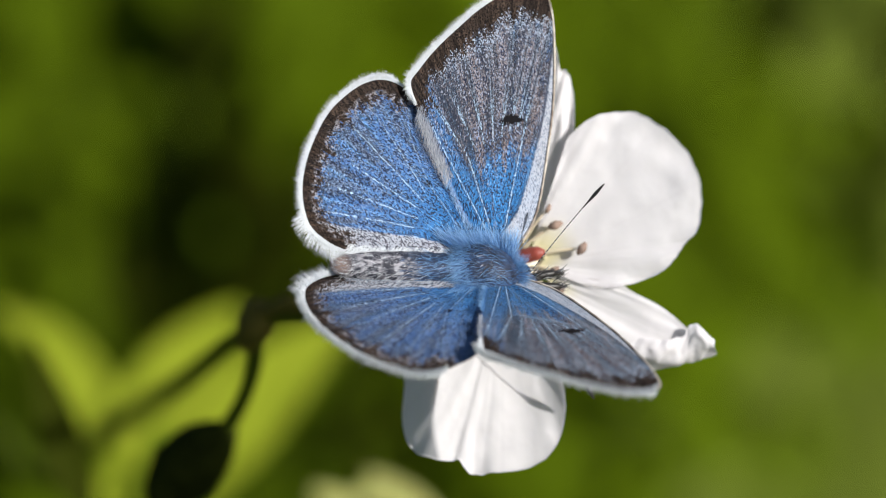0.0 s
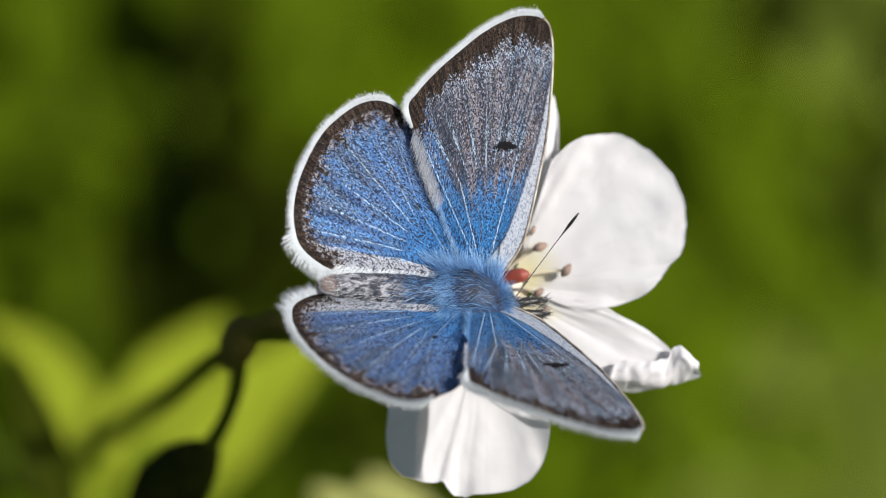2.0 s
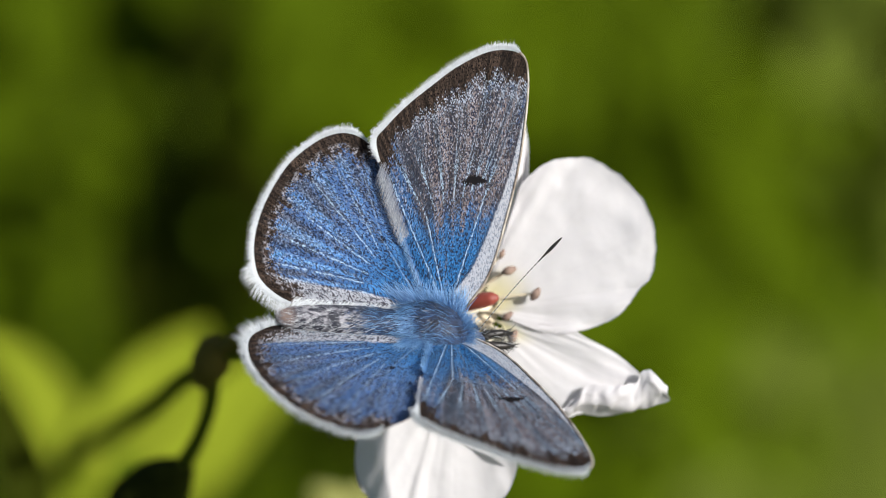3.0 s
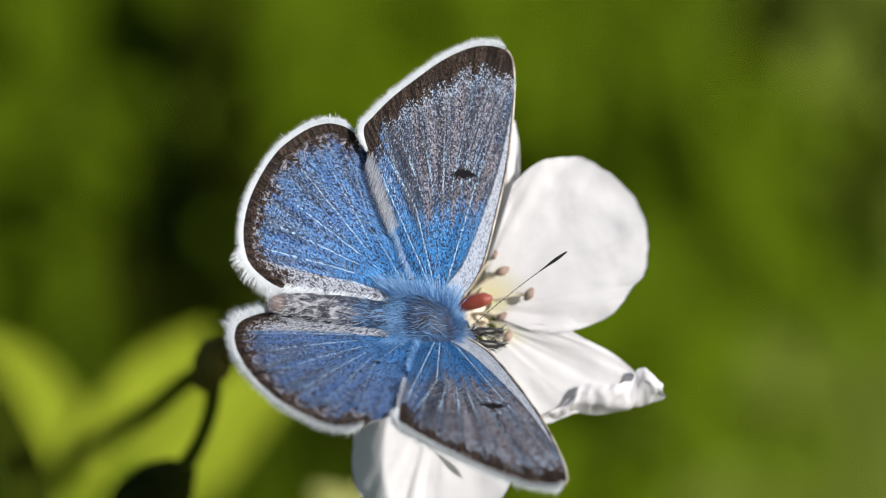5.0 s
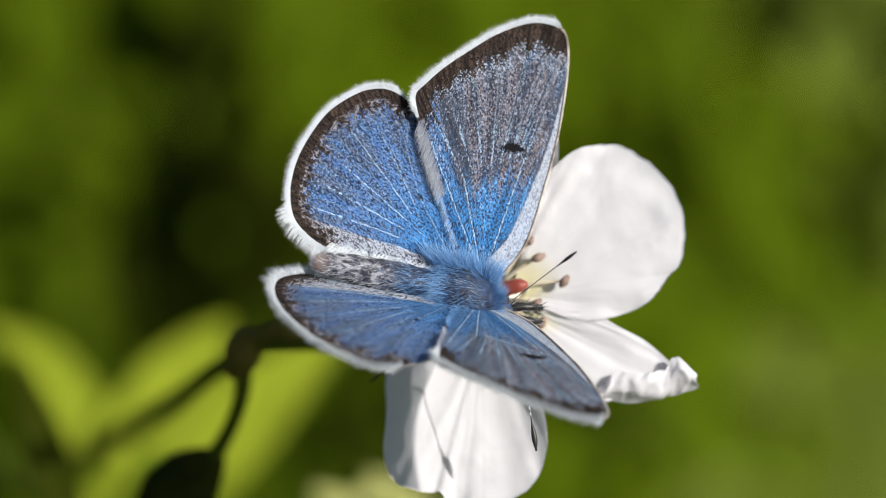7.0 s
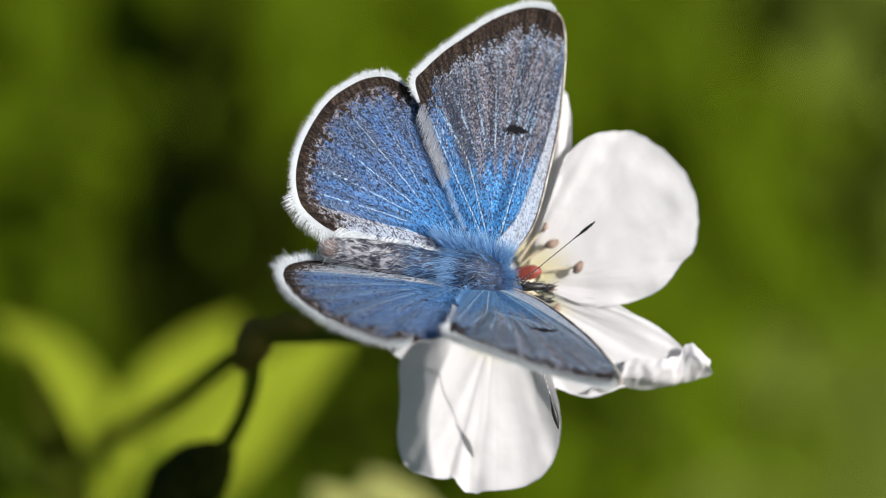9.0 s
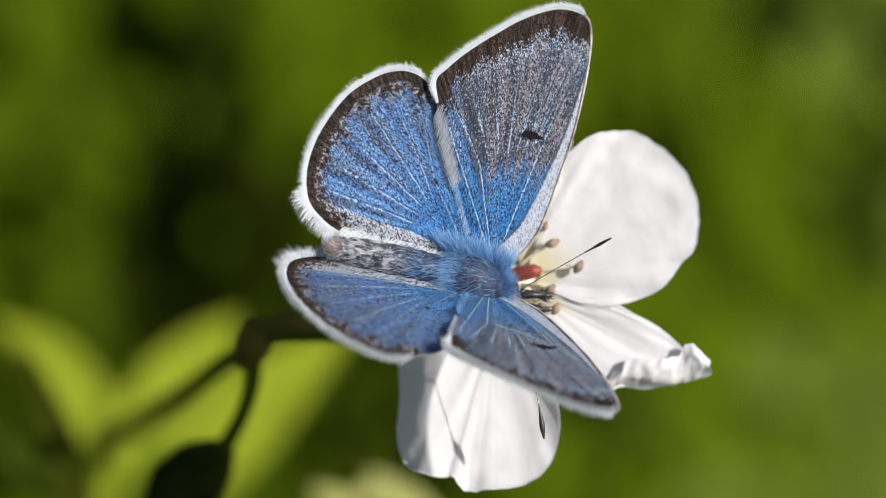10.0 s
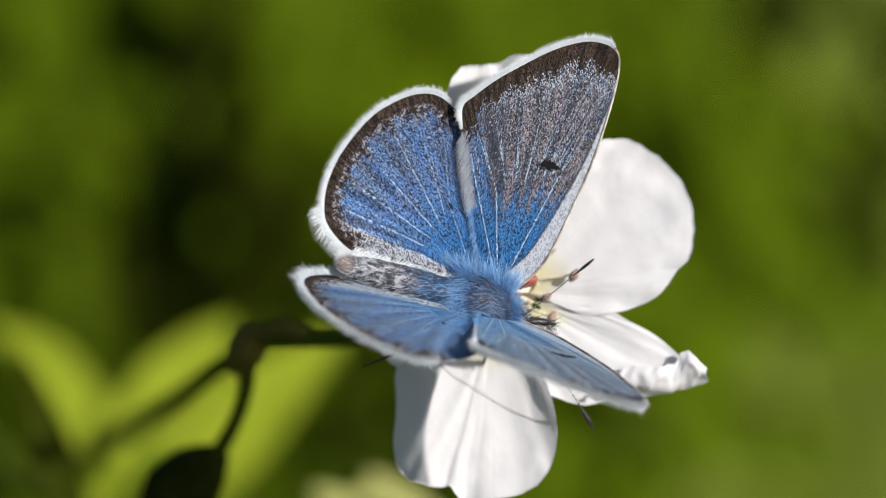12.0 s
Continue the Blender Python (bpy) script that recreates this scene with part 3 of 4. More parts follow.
def collar():
    """Short bright hair that stands up behind the head."""
    n = 900
    a = rng.uniform(-0.2, math.pi + 0.2, n)
    x = rng.uniform(1.3, 2.2, n)
    yc, w = np.interp(x, (0.3, 1.3, 2.0), (-0.4, -0.62, -0.8)), np.interp(x, (0.3, 1.3, 2.0, 2.3), (1.5, 1.25, 0.75, 0.5))
    nrm = np.stack([np.full(n, 0.2), np.cos(a), np.sin(a)], -1)
    p = np.stack([x, yc + w * np.cos(a), 0.35 + 0.85 * w * np.sin(a)], -1)
    way = unit(nrm + np.array((0.25, 0, 0)) + rng.normal(0, 0.3, (n, 3)))
    ln = rng.uniform(0.4, 0.95, (n, 1))
    hairs("fur", p * MM, way * ln * MM, rng.normal(0, 0.12, (n, 3)) * ln * MM, rng.uniform(0.008, 0.013, n) * MM, rng.normal(0, 1, (n, 3)), BLUE_FUR, thorax)


collar()


def palp(side):
    v, f = tube([(x * MM, (HEAD_Y + side * y) * MM, z * MM) for x, y, z in ((2.8, 0.25, 0.0), (3.5, 0.34, 0.25), (4.2, 0.40, 0.35), (4.9, 0.40, 0.3))], [q * MM for q in (0.2, 0.26, 0.2, 0.06)], 10)
    ob = mesh_object("palp", v, f, FEELER, butterfly, "bristly dark palp")
    n = 260
    x = rng.uniform(2.9, 4.7, n)
    p = np.stack([x, HEAD_Y + side * (0.36 + rng.normal(0, 0.12, n)), 0.22 + rng.normal(0, 0.14, n)], -1)
    way = unit(np.stack([np.ones(n) * 0.8, rng.normal(0, 0.45, n), rng.normal(0.1, 0.45, n)], -1)) * rng.uniform(0.3, 0.6, (n, 1))
    hairs("bristle", p * MM, way * MM, rng.normal(0, 0.05, (n, 3)) * MM, np.full(n, 0.02 * MM), rng.normal(0, 1, (n, 3)), BRISTLE, ob)
    k = slice(0, n, 4)
    hairs("bristle", p[k] * MM, way[k] * 0.8 * MM, rng.normal(0, 0.05, p[k].shape) * MM, np.full(len(p[k]), 0.016 * MM), rng.normal(0, 1, p[k].shape), FRINGE, ob, "pale palp bristles")


palp(1)
palp(-1)


def antenna(name, size, thick):
    """A ringed feeler with a slender club, along its own x."""
    steps = 25
    verts, faces, kinds = [], [], []
    at, rad = [], []
    for i in range(steps * 2 + 1):
        t = i / (steps * 2)
        at.append((t * size * MM, 0.12 * math.sin(t * 2.6) * MM, 0.25 * math.sin(t * 3.0) * MM))
        club = math.exp(-((t - 0.90) / 0.085) ** 2)
        rad.append((0.030 + thick * club * (1 if t < 0.97 else 0.7)) * MM)
    v, f = tube(at, rad, 8)
    ob = mesh_object(name, v, f, (FEELER, FEELER_RING), butterfly, "black feeler with white rings and a club")
    for k, poly in enumerate(ob.data.polygons):
        ring = k // 8
        poly.material_index = 1 if ring % 2 == 0 and ring < steps * 2 * 0.74 else 0
    return ob


left_antenna, right_antenna = antenna("antenna", 7.4, 0.068), antenna("antenna", 7.7, 0.14)


def leg(points):
    v, f = tube([tuple(q * MM for q in p) for p in spline(points, 12)], [q * MM for q in np.linspace(0.17, 0.07, 12)], 8)
    return mesh_object("leg", v, f, LEG, butterfly, "thin grey-scaled leg")


def reaching(ry, rz):
    """The pose of the rear leg that feels about below the hindwing."""
    return pose(-0.5 * MM, -0.8 * MM, -0.7 * MM, 0, ry, rz)


for s in (1, -1):
    k = 1.35
    leg([(1.2, s * 0.5, -0.5), (2.0, s * 1.3, -1.6 * k), (2.9, s * 1.5, -3.2 * k), (3.6, s * 1.4, -4.4 * k)])
    leg([(0.4, s * 0.6, -0.6), (0.9, s * 1.1, -1.8 * k), (1.4, s * 1.0, -3.4 * k), (1.8, s * 0.8, -4.8 * k)])
leg([(-0.5, 0.6, -0.5), (-1.4, 1.8, -1.5), (-2.2, 2.4, -3.4), (-2.3, 2.6, -5.2)])
rear_leg = leg([(0, 0, 0), (2.6, 0.25, 0.35), (5.4, 0.15, 0.2), (8.2, 0, 0)])
rear_leg.data.materials[0] = FEELER
v, f = tube([tuple(q * MM for q in p) for p in spline([(3.0, -1.1, -0.2), (3.5, -1.1, -1.2), (3.4, -1.0, -2.6), (3.0, -0.9, -4.0)], 14)], [0.07 * MM] * 14, 8)
mesh_object("proboscis", v, f, FEELER, head)

left_fore, left_hind = wing("forewing", 1, False), wing("hindwing", 1, True)
right_fore, right_hind = wing("forewing", -1, False, -2.5, 0.975), wing("hindwing", -1, True, -11.0, 1.045)

# ---- flower ----
flower = empty("cranesbill_flower", "white five-petalled cranesbill flower with a red stigma", "flower")
K = 0.0322            # millimetres at the flower for one step of the petals' drawing


def petal(base, line, lift, label, fold=None, cup=0.0, wrinkle=0.25, pleat=0.08, crinkle=0.12):
    """A thin petal that fans out from its base: line gives the way in degrees and the length, lift the height at the base, middle and rim."""
    na, nr = 110, 48
    ctl = np.array(line, float)
    ang = spline(ctl, na)
    seed = rng.uniform(0, 50)
    verts, uvs = [], []
    for i in range(na):
        a, r = radians(ang[i][0]), ang[i][1]
        side = i / (na - 1)
        r *= 1 + 0.012 * noise.noise(Vector((side * 14, seed, 0))) + 0.009 * noise.noise(Vector((side * 46, seed, 3)))
        for j in range(nr):
            q = j / (nr - 1)
            d = 0.10 + 0.90 * q
            x, y = base[0] + d * r * K * math.cos(a), base[1] + d * r * K * math.sin(a)
            z = (1 - q) ** 2 * lift[0] + 2 * q * (1 - q) * lift[1] + q * q * lift[2]
            z += cup * (2 * side - 1) ** 2 * q
            z += wrinkle * q * noise.noise(Vector((side * 5.5, q * 1.4, seed)))
            z += wrinkle * 0.35 * q * noise.noise(Vector((side * 14, q * 3, seed + 9)))
            z += 0.9 * wrinkle * max(0, q - 0.72) * 3 * noise.noise(Vector((side * 10, q * 5, seed + 4)))
            if fold:
                at, drop = fold
                crease = max(0.10, at + 0.42 * (q - 0.57)) + 0.025 * noise.noise(Vector((q * 4.5, 0.7, seed + 50)))
                over = max(0.0, crease - side) / 0.30
                z -= drop * over ** 1.06 * q
                z += 0.45 * over * q * noise.noise(Vector((side * 26, q * 3.5, seed + 60)))
            z += pleat * q * (math.sin(side * 31 + 2.5 * noise.noise(Vector((side * 3, q * 2, seed)))) + 0.6 * noise.noise(Vector((side * 24, q * 2.5, seed + 20))))
            z += crinkle * q * (noise.noise(Vector((x * 0.9, y * 0.9, seed + 30))) + 0.5 * abs(noise.noise(Vector((x * 1.7, y * 1.7, seed + 40)))))
            verts.append((x * MM, y * MM, z * MM))
            uvs.append((side, q))
    n = len(verts)
    me_low = [(x, y, z - 0.10 * MM) for x, y, z in verts]
    cells = [(i * nr + j, (i) * nr + j + 1, (i + 1) * nr + j + 1, (i + 1) * nr + j) for i in range(na - 1) for j in range(nr - 1)]
    faces = cells + [tuple(k + n for k in f[::-1]) for f in cells]
    ring = [i * nr for i in range(na)][::-1] + list(range(nr)) + [i * nr + nr - 1 for i in range(na)] + [(na - 1) * nr + j for j in range(nr - 1, -1, -1)]
    faces += [(a, b, b + n, a + n) for a, b in zip(ring, ring[1:]) if a != b]
    ob = mesh_object("petal", verts + me_low, faces, PETAL, flower, label)
    layer = ob.data.uv_layers.new(name="petal")
    ids = np.zeros(len(ob.data.loops), int)
    ob.data.loops.foreach_get("vertex_index", ids)
    layer.data.foreach_set("uv", np.array(uvs)[ids % n].ravel())
    return ob


def pic(x, y):
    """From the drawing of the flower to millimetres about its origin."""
    return ((x - 784) * K, (441 - y) * K)


petal(pic(925, 500), [(-21, 128), (-15, 163), (-9, 204), (-4, 236), (2, 262), (7, 281), (11, 306), (20, 330), (30, 343), (42, 340), (52, 330), (60, 306), (67, 272), (72, 230)], (-0.6, -0.05, 0.15), "broad white petal", cup=-0.2, wrinkle=0.38, pleat=0.03, crinkle=0.085)
curled = petal(pic(935, 520), [(-84, 160), (-72, 178), (-60, 212), (-50, 226), (-42, 244), (-33, 286), (-27, 318), (-23, 320), (-19, 285), (-14, 230), (-10, 180), (-4, 140)], (-0.6, -0.05, -0.05), "white petal with a curled rim", wrinkle=0.3, pleat=0.012, crinkle=0.06)
petal(pic(880, 555), [(195, 150), (206, 190), (221.8, 229), (232, 285), (239.6, 314), (244, 316), (248.6, 312), (253, 303), (255.8, 304), (259.6, 320), (263, 319), (268, 309), (273, 309), (282, 302), (289, 283), (294, 262), (301, 216), (308, 162), (313, 130)], (-0.8, -0.8, 0.6), "white petal folded along one side", fold=(0.165, 4.4), wrinkle=0.30, pleat=0.014, crinkle=0.07)
petal(pic(920, 495), [(66, 215), (70, 262), (74, 315), (77, 343), (79, 345), (82, 385), (86, 405), (91, 409), (95, 392), (99, 394), (104, 395), (110, 365), (117, 300), (124, 240)], (-1.1, -0.7, -0.5), "white petal behind the wings", wrinkle=0.7)
petal(pic(905, 515), [(136, 220), (146, 270), (158, 300), (170, 305), (184, 285), (198, 250), (210, 235), (221, 215), (230, 180)], (-2.0, -2.0, -3.0), "white petal under the wings", wrinkle=0.7)


def crumpled_rim(parent):
    """The rim of a petal, rolled up towards the light and crumpled."""
    front = spline([pic(*p) for p in ((1046, 700), (1078, 690), (1100, 684), (1140, 690), (1185, 682), (1222, 674), (1258, 662))], 60)
    back = spline([pic(*p) for p in ((1040, 690), (1085, 664), (1112, 634), (1158, 636), (1196, 628), (1218, 605), (1250, 634))], 60)
    rows = 22
    verts, uvs = [], []
    for i in range(60):
        t = i / 59
        for j in range(rows):
            q = j / (rows - 1)
            x, y = front[i] + (back[i] - front[i]) * q
            z = -0.5 + 1.35 * math.sin(q * 1.75) ** 0.8 * (0.35 + 0.65 * math.sin(min(1.0, t * 1.3) * math.pi * 0.62))
            z += 0.2 + 0.38 * noise.noise(Vector((t * 5, q * 1.6, 2.0))) + 0.13 * noise.noise(Vector((t * 19, q * 3.5, 7.0)))
            x += 0.14 * noise.noise(Vector((t * 14, q * 3, 11.0)))
            y += 0.20 * noise.noise(Vector((t * 14, q * 3, 17.0)))
            verts.append((x * MM, y * MM, z * MM))
            uvs.append((t, 0.7 + 0.3 * q))
    n = len(verts)
    cells = [(i * rows + j, (i + 1) * rows + j, (i + 1) * rows + j + 1, i * rows + j + 1) for i in range(59) for j in range(rows - 1)]
    ob = mesh_object("rim", verts + [(x, y, z - 0.12 * MM) for x, y, z in verts], cells + [tuple(k + n for k in f[::-1]) for f in cells], PETAL, parent, "crumpled upturned petal rim")
    ids = np.zeros(len(ob.data.loops), int)
    ob.data.loops.foreach_get("vertex_index", ids)
    ob.data.uv_layers.new(name="petal").data.foreach_set("uv", np.array(uvs)[ids % n].ravel())


crumpled_rim(curled)


def flower_tube(name, points, radii, material, label="", parent=None, sides=12):
    v, f = tube([tuple(q * MM for q in p) for p in spline(points, 14)], [r * MM for r in np.interp(np.linspace(0, 1, 14), np.linspace(0, 1, len(radii)), radii)], sides)
    return mesh_object(name, v, f, material, parent or flower, label)


def at(x, y, z):
    return (*pic(x, y), z)


flower_tube("stigma", [at(895, 494, 0.2), at(915, 489, 0.7), at(940, 483, 1.1), at(955, 480, 1.3)], [0.42, 0.44, 0.45, 0.40, 0.16], STIGMA, "coral-red stigma")
for (x0, y0), (x1, y1), size, turn in (((918, 472), (975, 433), 0.27, 20), ((915, 465), (962, 404), 0.16, 65), ((925, 490), (1021, 474), 0.26, 55), ((925, 508), (972, 513), 0.22, 35), ((925, 530), (982, 548), 0.25, 60)):
    stamen = flower_tube("stamen", [at(x0, y0, -0.8), at((x0 + x1) / 2, (y0 + y1) / 2 - 3, -0.1), at(x1, y1, 0.32)], [0.13, 0.09, 0.06], FILAMENT)
    cx, cy = pic(x1, y1)
    dx, dy = math.cos(radians(turn)) * size * 1.5, math.sin(radians(turn)) * size * 1.5
    flower_tube("anther", [(cx - dx, cy - dy, 0.35), (cx - dx * 0.3, cy - dy * 0.4, 0.48), (cx + dx * 0.3, cy + dy * 0.2, 0.5), (cx + dx, cy + dy, 0.43)], [0.10, size * 0.85, size, size * 0.8, 0.10], ANTHER, "brown anther", stamen)
for k in range(5):
    a = radians(72 * k + 20)
    bx, by = pic(915, 505)
    flower_tube("sepal", [(bx, by, -3.0), (bx + 2.5 * math.cos(a), by + 2.5 * math.sin(a), -3.3), (bx + 5 * math.cos(a), by + 5 * math.sin(a), -4.0)], [0.7, 1.1, 0.2], STEM)
flower_tube("receptacle", [at(915, 505, -0.9), at(912, 508, -2.5), at(890, 530, -4.5)], [1.3, 1.4, 0.8], FILAMENT)
flower_tube("pedicel", [at(895, 527, -4.0), at(830, 560, -8.0), at(760, 575, -14.0), at(720, 583, -19.0)], [0.7, 0.48, 0.42, 0.42], STEM, "thin green flower stalk")

# ---- the plant's stalks ----
FOOT = Vector((-0.05, 0.10, 0.0))


def sway(dx, dy):
    """Leans a plant about its foot so that its top shifts by so many millimetres across and up the picture."""
    h = 0.44
    return Matrix.Translation(FOOT) @ pose(0, 0, 0, math.degrees(-dy * MM / 0.574 / h), math.degrees(dx * MM / h), 0)


def plant_point(x, y, z):
    """A place of the plant in the space of its foot."""
    z = z * 1.6
    k = 0.0314 * (300 - z) / 300
    return spot((x - 784) * k, (441 - y) * k, z) - FOOT


def plant_tube(name, points, radii, material, parent, label="", steps=20, sides=12):
    v, f = tube([Vector(p) for p in spline([tuple(p) for p in points], steps)], [r * MM for r in np.interp(np.linspace(0, 1, steps), np.linspace(0, 1, len(radii)), radii)], sides)
    return mesh_object(name, v, f, material, parent, label)


stalk = empty("cranesbill_stalk", "forked green cranesbill stalk with a drooping bud", "plant")
stalk.matrix_basis = Matrix.Translation(FOOT)
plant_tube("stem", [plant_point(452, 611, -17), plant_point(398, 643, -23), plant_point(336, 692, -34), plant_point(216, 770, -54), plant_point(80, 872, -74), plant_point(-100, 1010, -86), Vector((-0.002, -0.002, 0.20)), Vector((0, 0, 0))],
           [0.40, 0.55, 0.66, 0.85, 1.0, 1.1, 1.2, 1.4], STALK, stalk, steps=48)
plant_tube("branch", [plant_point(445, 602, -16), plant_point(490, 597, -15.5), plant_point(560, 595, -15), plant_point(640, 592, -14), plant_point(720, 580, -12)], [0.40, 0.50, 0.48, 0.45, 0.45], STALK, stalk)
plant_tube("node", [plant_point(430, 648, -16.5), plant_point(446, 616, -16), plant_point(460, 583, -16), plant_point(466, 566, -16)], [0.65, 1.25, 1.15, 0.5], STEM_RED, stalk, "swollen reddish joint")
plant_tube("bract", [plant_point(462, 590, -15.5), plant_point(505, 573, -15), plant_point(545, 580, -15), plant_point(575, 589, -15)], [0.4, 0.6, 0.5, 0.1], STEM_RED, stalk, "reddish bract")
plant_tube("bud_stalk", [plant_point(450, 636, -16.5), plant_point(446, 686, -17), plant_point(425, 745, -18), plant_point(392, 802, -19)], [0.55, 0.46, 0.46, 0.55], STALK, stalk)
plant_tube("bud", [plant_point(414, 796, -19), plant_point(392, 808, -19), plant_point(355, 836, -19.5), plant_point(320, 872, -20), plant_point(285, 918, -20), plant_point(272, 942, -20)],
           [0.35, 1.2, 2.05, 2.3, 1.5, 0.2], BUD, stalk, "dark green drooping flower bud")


def blade(name, spine, width, material, parent, label="", cup=0.18, twist=0.0, side_way=None):
    """A leaf blade with a midrib, along a spine of places."""
    steps, across = 28, 9
    line = spline([tuple(p) for p in spine], steps)
    verts, faces = [], []
    for i in range(steps):
        t = i / (steps - 1)
        way = Vector([float(c) for c in line[min(i + 1, steps - 1)] - line[max(i - 1, 0)]]).normalized()
        side = Vector(side_way) if side_way else way.cross(VIEW.to_3x3() @ Vector((0, 0, 1)))
        side = (side - way * side.dot(way)).normalized()
        up = side.cross(way)
        w = width * MM * (math.sin(math.pi * min(1.0, 0.06 + 0.94 * t) ** 0.8) ** 0.75 + 0.02)
        for k in range(across):
            s = 2 * k / (across - 1) - 1
            verts.append(Vector([float(c) for c in line[i]]) + side * w * s + up * w * (cup * s * s + twist * s * t) + up * 0.05 * w * math.sin(t * 21 + k))
    for i in range(steps - 1):
        faces += [(i * across + k, i * across + k + 1, (i + 1) * across + k + 1, (i + 1) * across + k) for k in range(across - 1)]
    n = len(verts)
    low = [v - Vector((0, 0, 0.00015)) for v in verts]
    ring = list(range(across)) + [i * across + across - 1 for i in range(1, steps)] + [(steps - 1) * across + k for k in range(across - 2, -1, -1)] + [i * across for i in range(steps - 2, -1, -1)]
    allf = faces + [tuple(k + n for k in f[::-1]) for f in faces] + [(b, a, a + n, b + n) for a, b in zip(ring, ring[1:])]
    return mesh_object(name, verts + low, allf, material, parent, label)


leaf_stalk = empty("leafy_stem", "bright yellow-green sunlit leaves on a low stem", "plant")
leaf_stalk.matrix_basis = Matrix.Translation(FOOT)


def leaf_point(x, y, z=-125):
    k = 0.0314 * (300 - z) / 300
    return spot((x - 784) * k, (441 - y) * k, z) - FOOT


plant_tube("stem", [leaf_point(250, 900, -100), leaf_point(230, 1000, -104), Vector((-0.004, 0.0, 0.22)), Vector((-0.004, 0.0, 0))], [0.8, 0.9, 1.2, 1.4], STEM, leaf_stalk)
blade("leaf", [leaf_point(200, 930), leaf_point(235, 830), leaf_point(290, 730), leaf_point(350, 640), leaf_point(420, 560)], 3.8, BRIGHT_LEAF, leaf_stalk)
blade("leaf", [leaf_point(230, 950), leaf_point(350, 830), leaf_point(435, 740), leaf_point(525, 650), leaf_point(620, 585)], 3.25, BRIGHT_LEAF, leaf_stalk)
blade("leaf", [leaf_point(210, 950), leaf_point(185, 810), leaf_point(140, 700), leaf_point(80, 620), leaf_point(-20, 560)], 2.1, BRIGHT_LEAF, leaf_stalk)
# shade on the next two leaves comes from darker leaf colours
blade("leaf", [leaf_point(260, 960), leaf_point(170, 890), leaf_point(60, 880), leaf_point(-60, 885)], 3.0, MID_LEAF, leaf_stalk, "leaf in a duller green that stands in for shade")
blade("leaf", [leaf_point(150, 930, -75), leaf_point(115, 840, -75), leaf_point(85, 740, -75), leaf_point(45, 620, -75)], 1.6, SHADE_LEAF, leaf_stalk, "dark green leaf with shade put into its colour")

# ---- meadow ----
meadow_rng = np.random.default_rng(21)
def ground_material():
    n = Nodes("meadow_ground")
    where = n.place()
    tone = n.mix(n.smooth(n.noise(where, 3.0, 5.0, 0.6), 0.3, 0.7), (0.055, 0.066, 0.005), (0.080, 0.112, 0.006))
    tone = n.mix(n.smooth(n.noise(where, 40.0, 4.0, 0.6), 0.35, 0.75, 0.0, 0.7), tone, (0.045, 0.042, 0.008))
    n.bump(n.noise(where, 60.0, 4.0), 0.8, 0.01)
    return n.base(tone, 0.9)


def ground_height(x, y):
    near = math.exp(-(x * x + y * y) / 9.0)
    return 0.02 * near * noise.noise(Vector((x * 3, y * 3, 0))) + 0.5 * (1 - near) * noise.noise(Vector((x * 0.02, y * 0.02, 5)))


axis = sorted({round(s * (0.04 * k if k < 40 else 1.6 * 1.16 ** (k - 40)), 3) for k in range(96) for s in (1, -1)})
gv = [(x, y, ground_height(x, y) - 0.015) for y in axis for x in axis]
na = len(axis)
gf = [(j * na + i, j * na + i + 1, (j + 1) * na + i + 1, (j + 1) * na + i) for j in range(na - 1) for i in range(na - 1)]
tagged(mesh_object("ground", gv, gf, ground_material()), "uneven meadow soil with moss and grass", "ground", kind="structure")


def ovate(name, length_ratio, bend, seed):
    """A broad leaf of unit length along x, with a sunk midrib and a wavy rim."""
    steps, across = 15, 7
    verts, faces = [], []
    for i in range(steps):
        t = (i - 3) / (steps - 4)
        w = 0.02 if t < 0 else 0.02 + 0.5 * length_ratio * (math.sin(math.pi * (0.04 + 0.94 * t) ** 0.72) ** 0.8)
        x = t if t >= 0 else t * 2.4
        for k in range(across):
            c = 2 * k / (across - 1) - 1
            verts.append((x + 0.65, w * c, bend * max(t, 0) ** 2 - 0.10 * t + 0.12 * abs(c) * w + 0.02 * noise.noise(Vector((t * 5, c * 2, seed)))))
    for i in range(steps - 1):
        faces += [(i * across + k, (i + 1) * across + k, (i + 1) * across + k + 1, i * across + k + 1) for k in range(across - 1)]
    n = len(verts)
    low = [(x, y, z - 0.012) for x, y, z in verts]
    me = bpy.data.meshes.new(name)
    me.from_pydata(verts + low, [], faces + [tuple(k + n for k in f[::-1]) for f in faces])
    me.polygons.foreach_set("use_smooth", [True] * len(me.polygons))
    return me


LEAF_SHAPES = [(0.62, -0.15, 1), (0.5, -0.3, 2), (0.75, -0.1, 3)]
leaf_meshes = {}


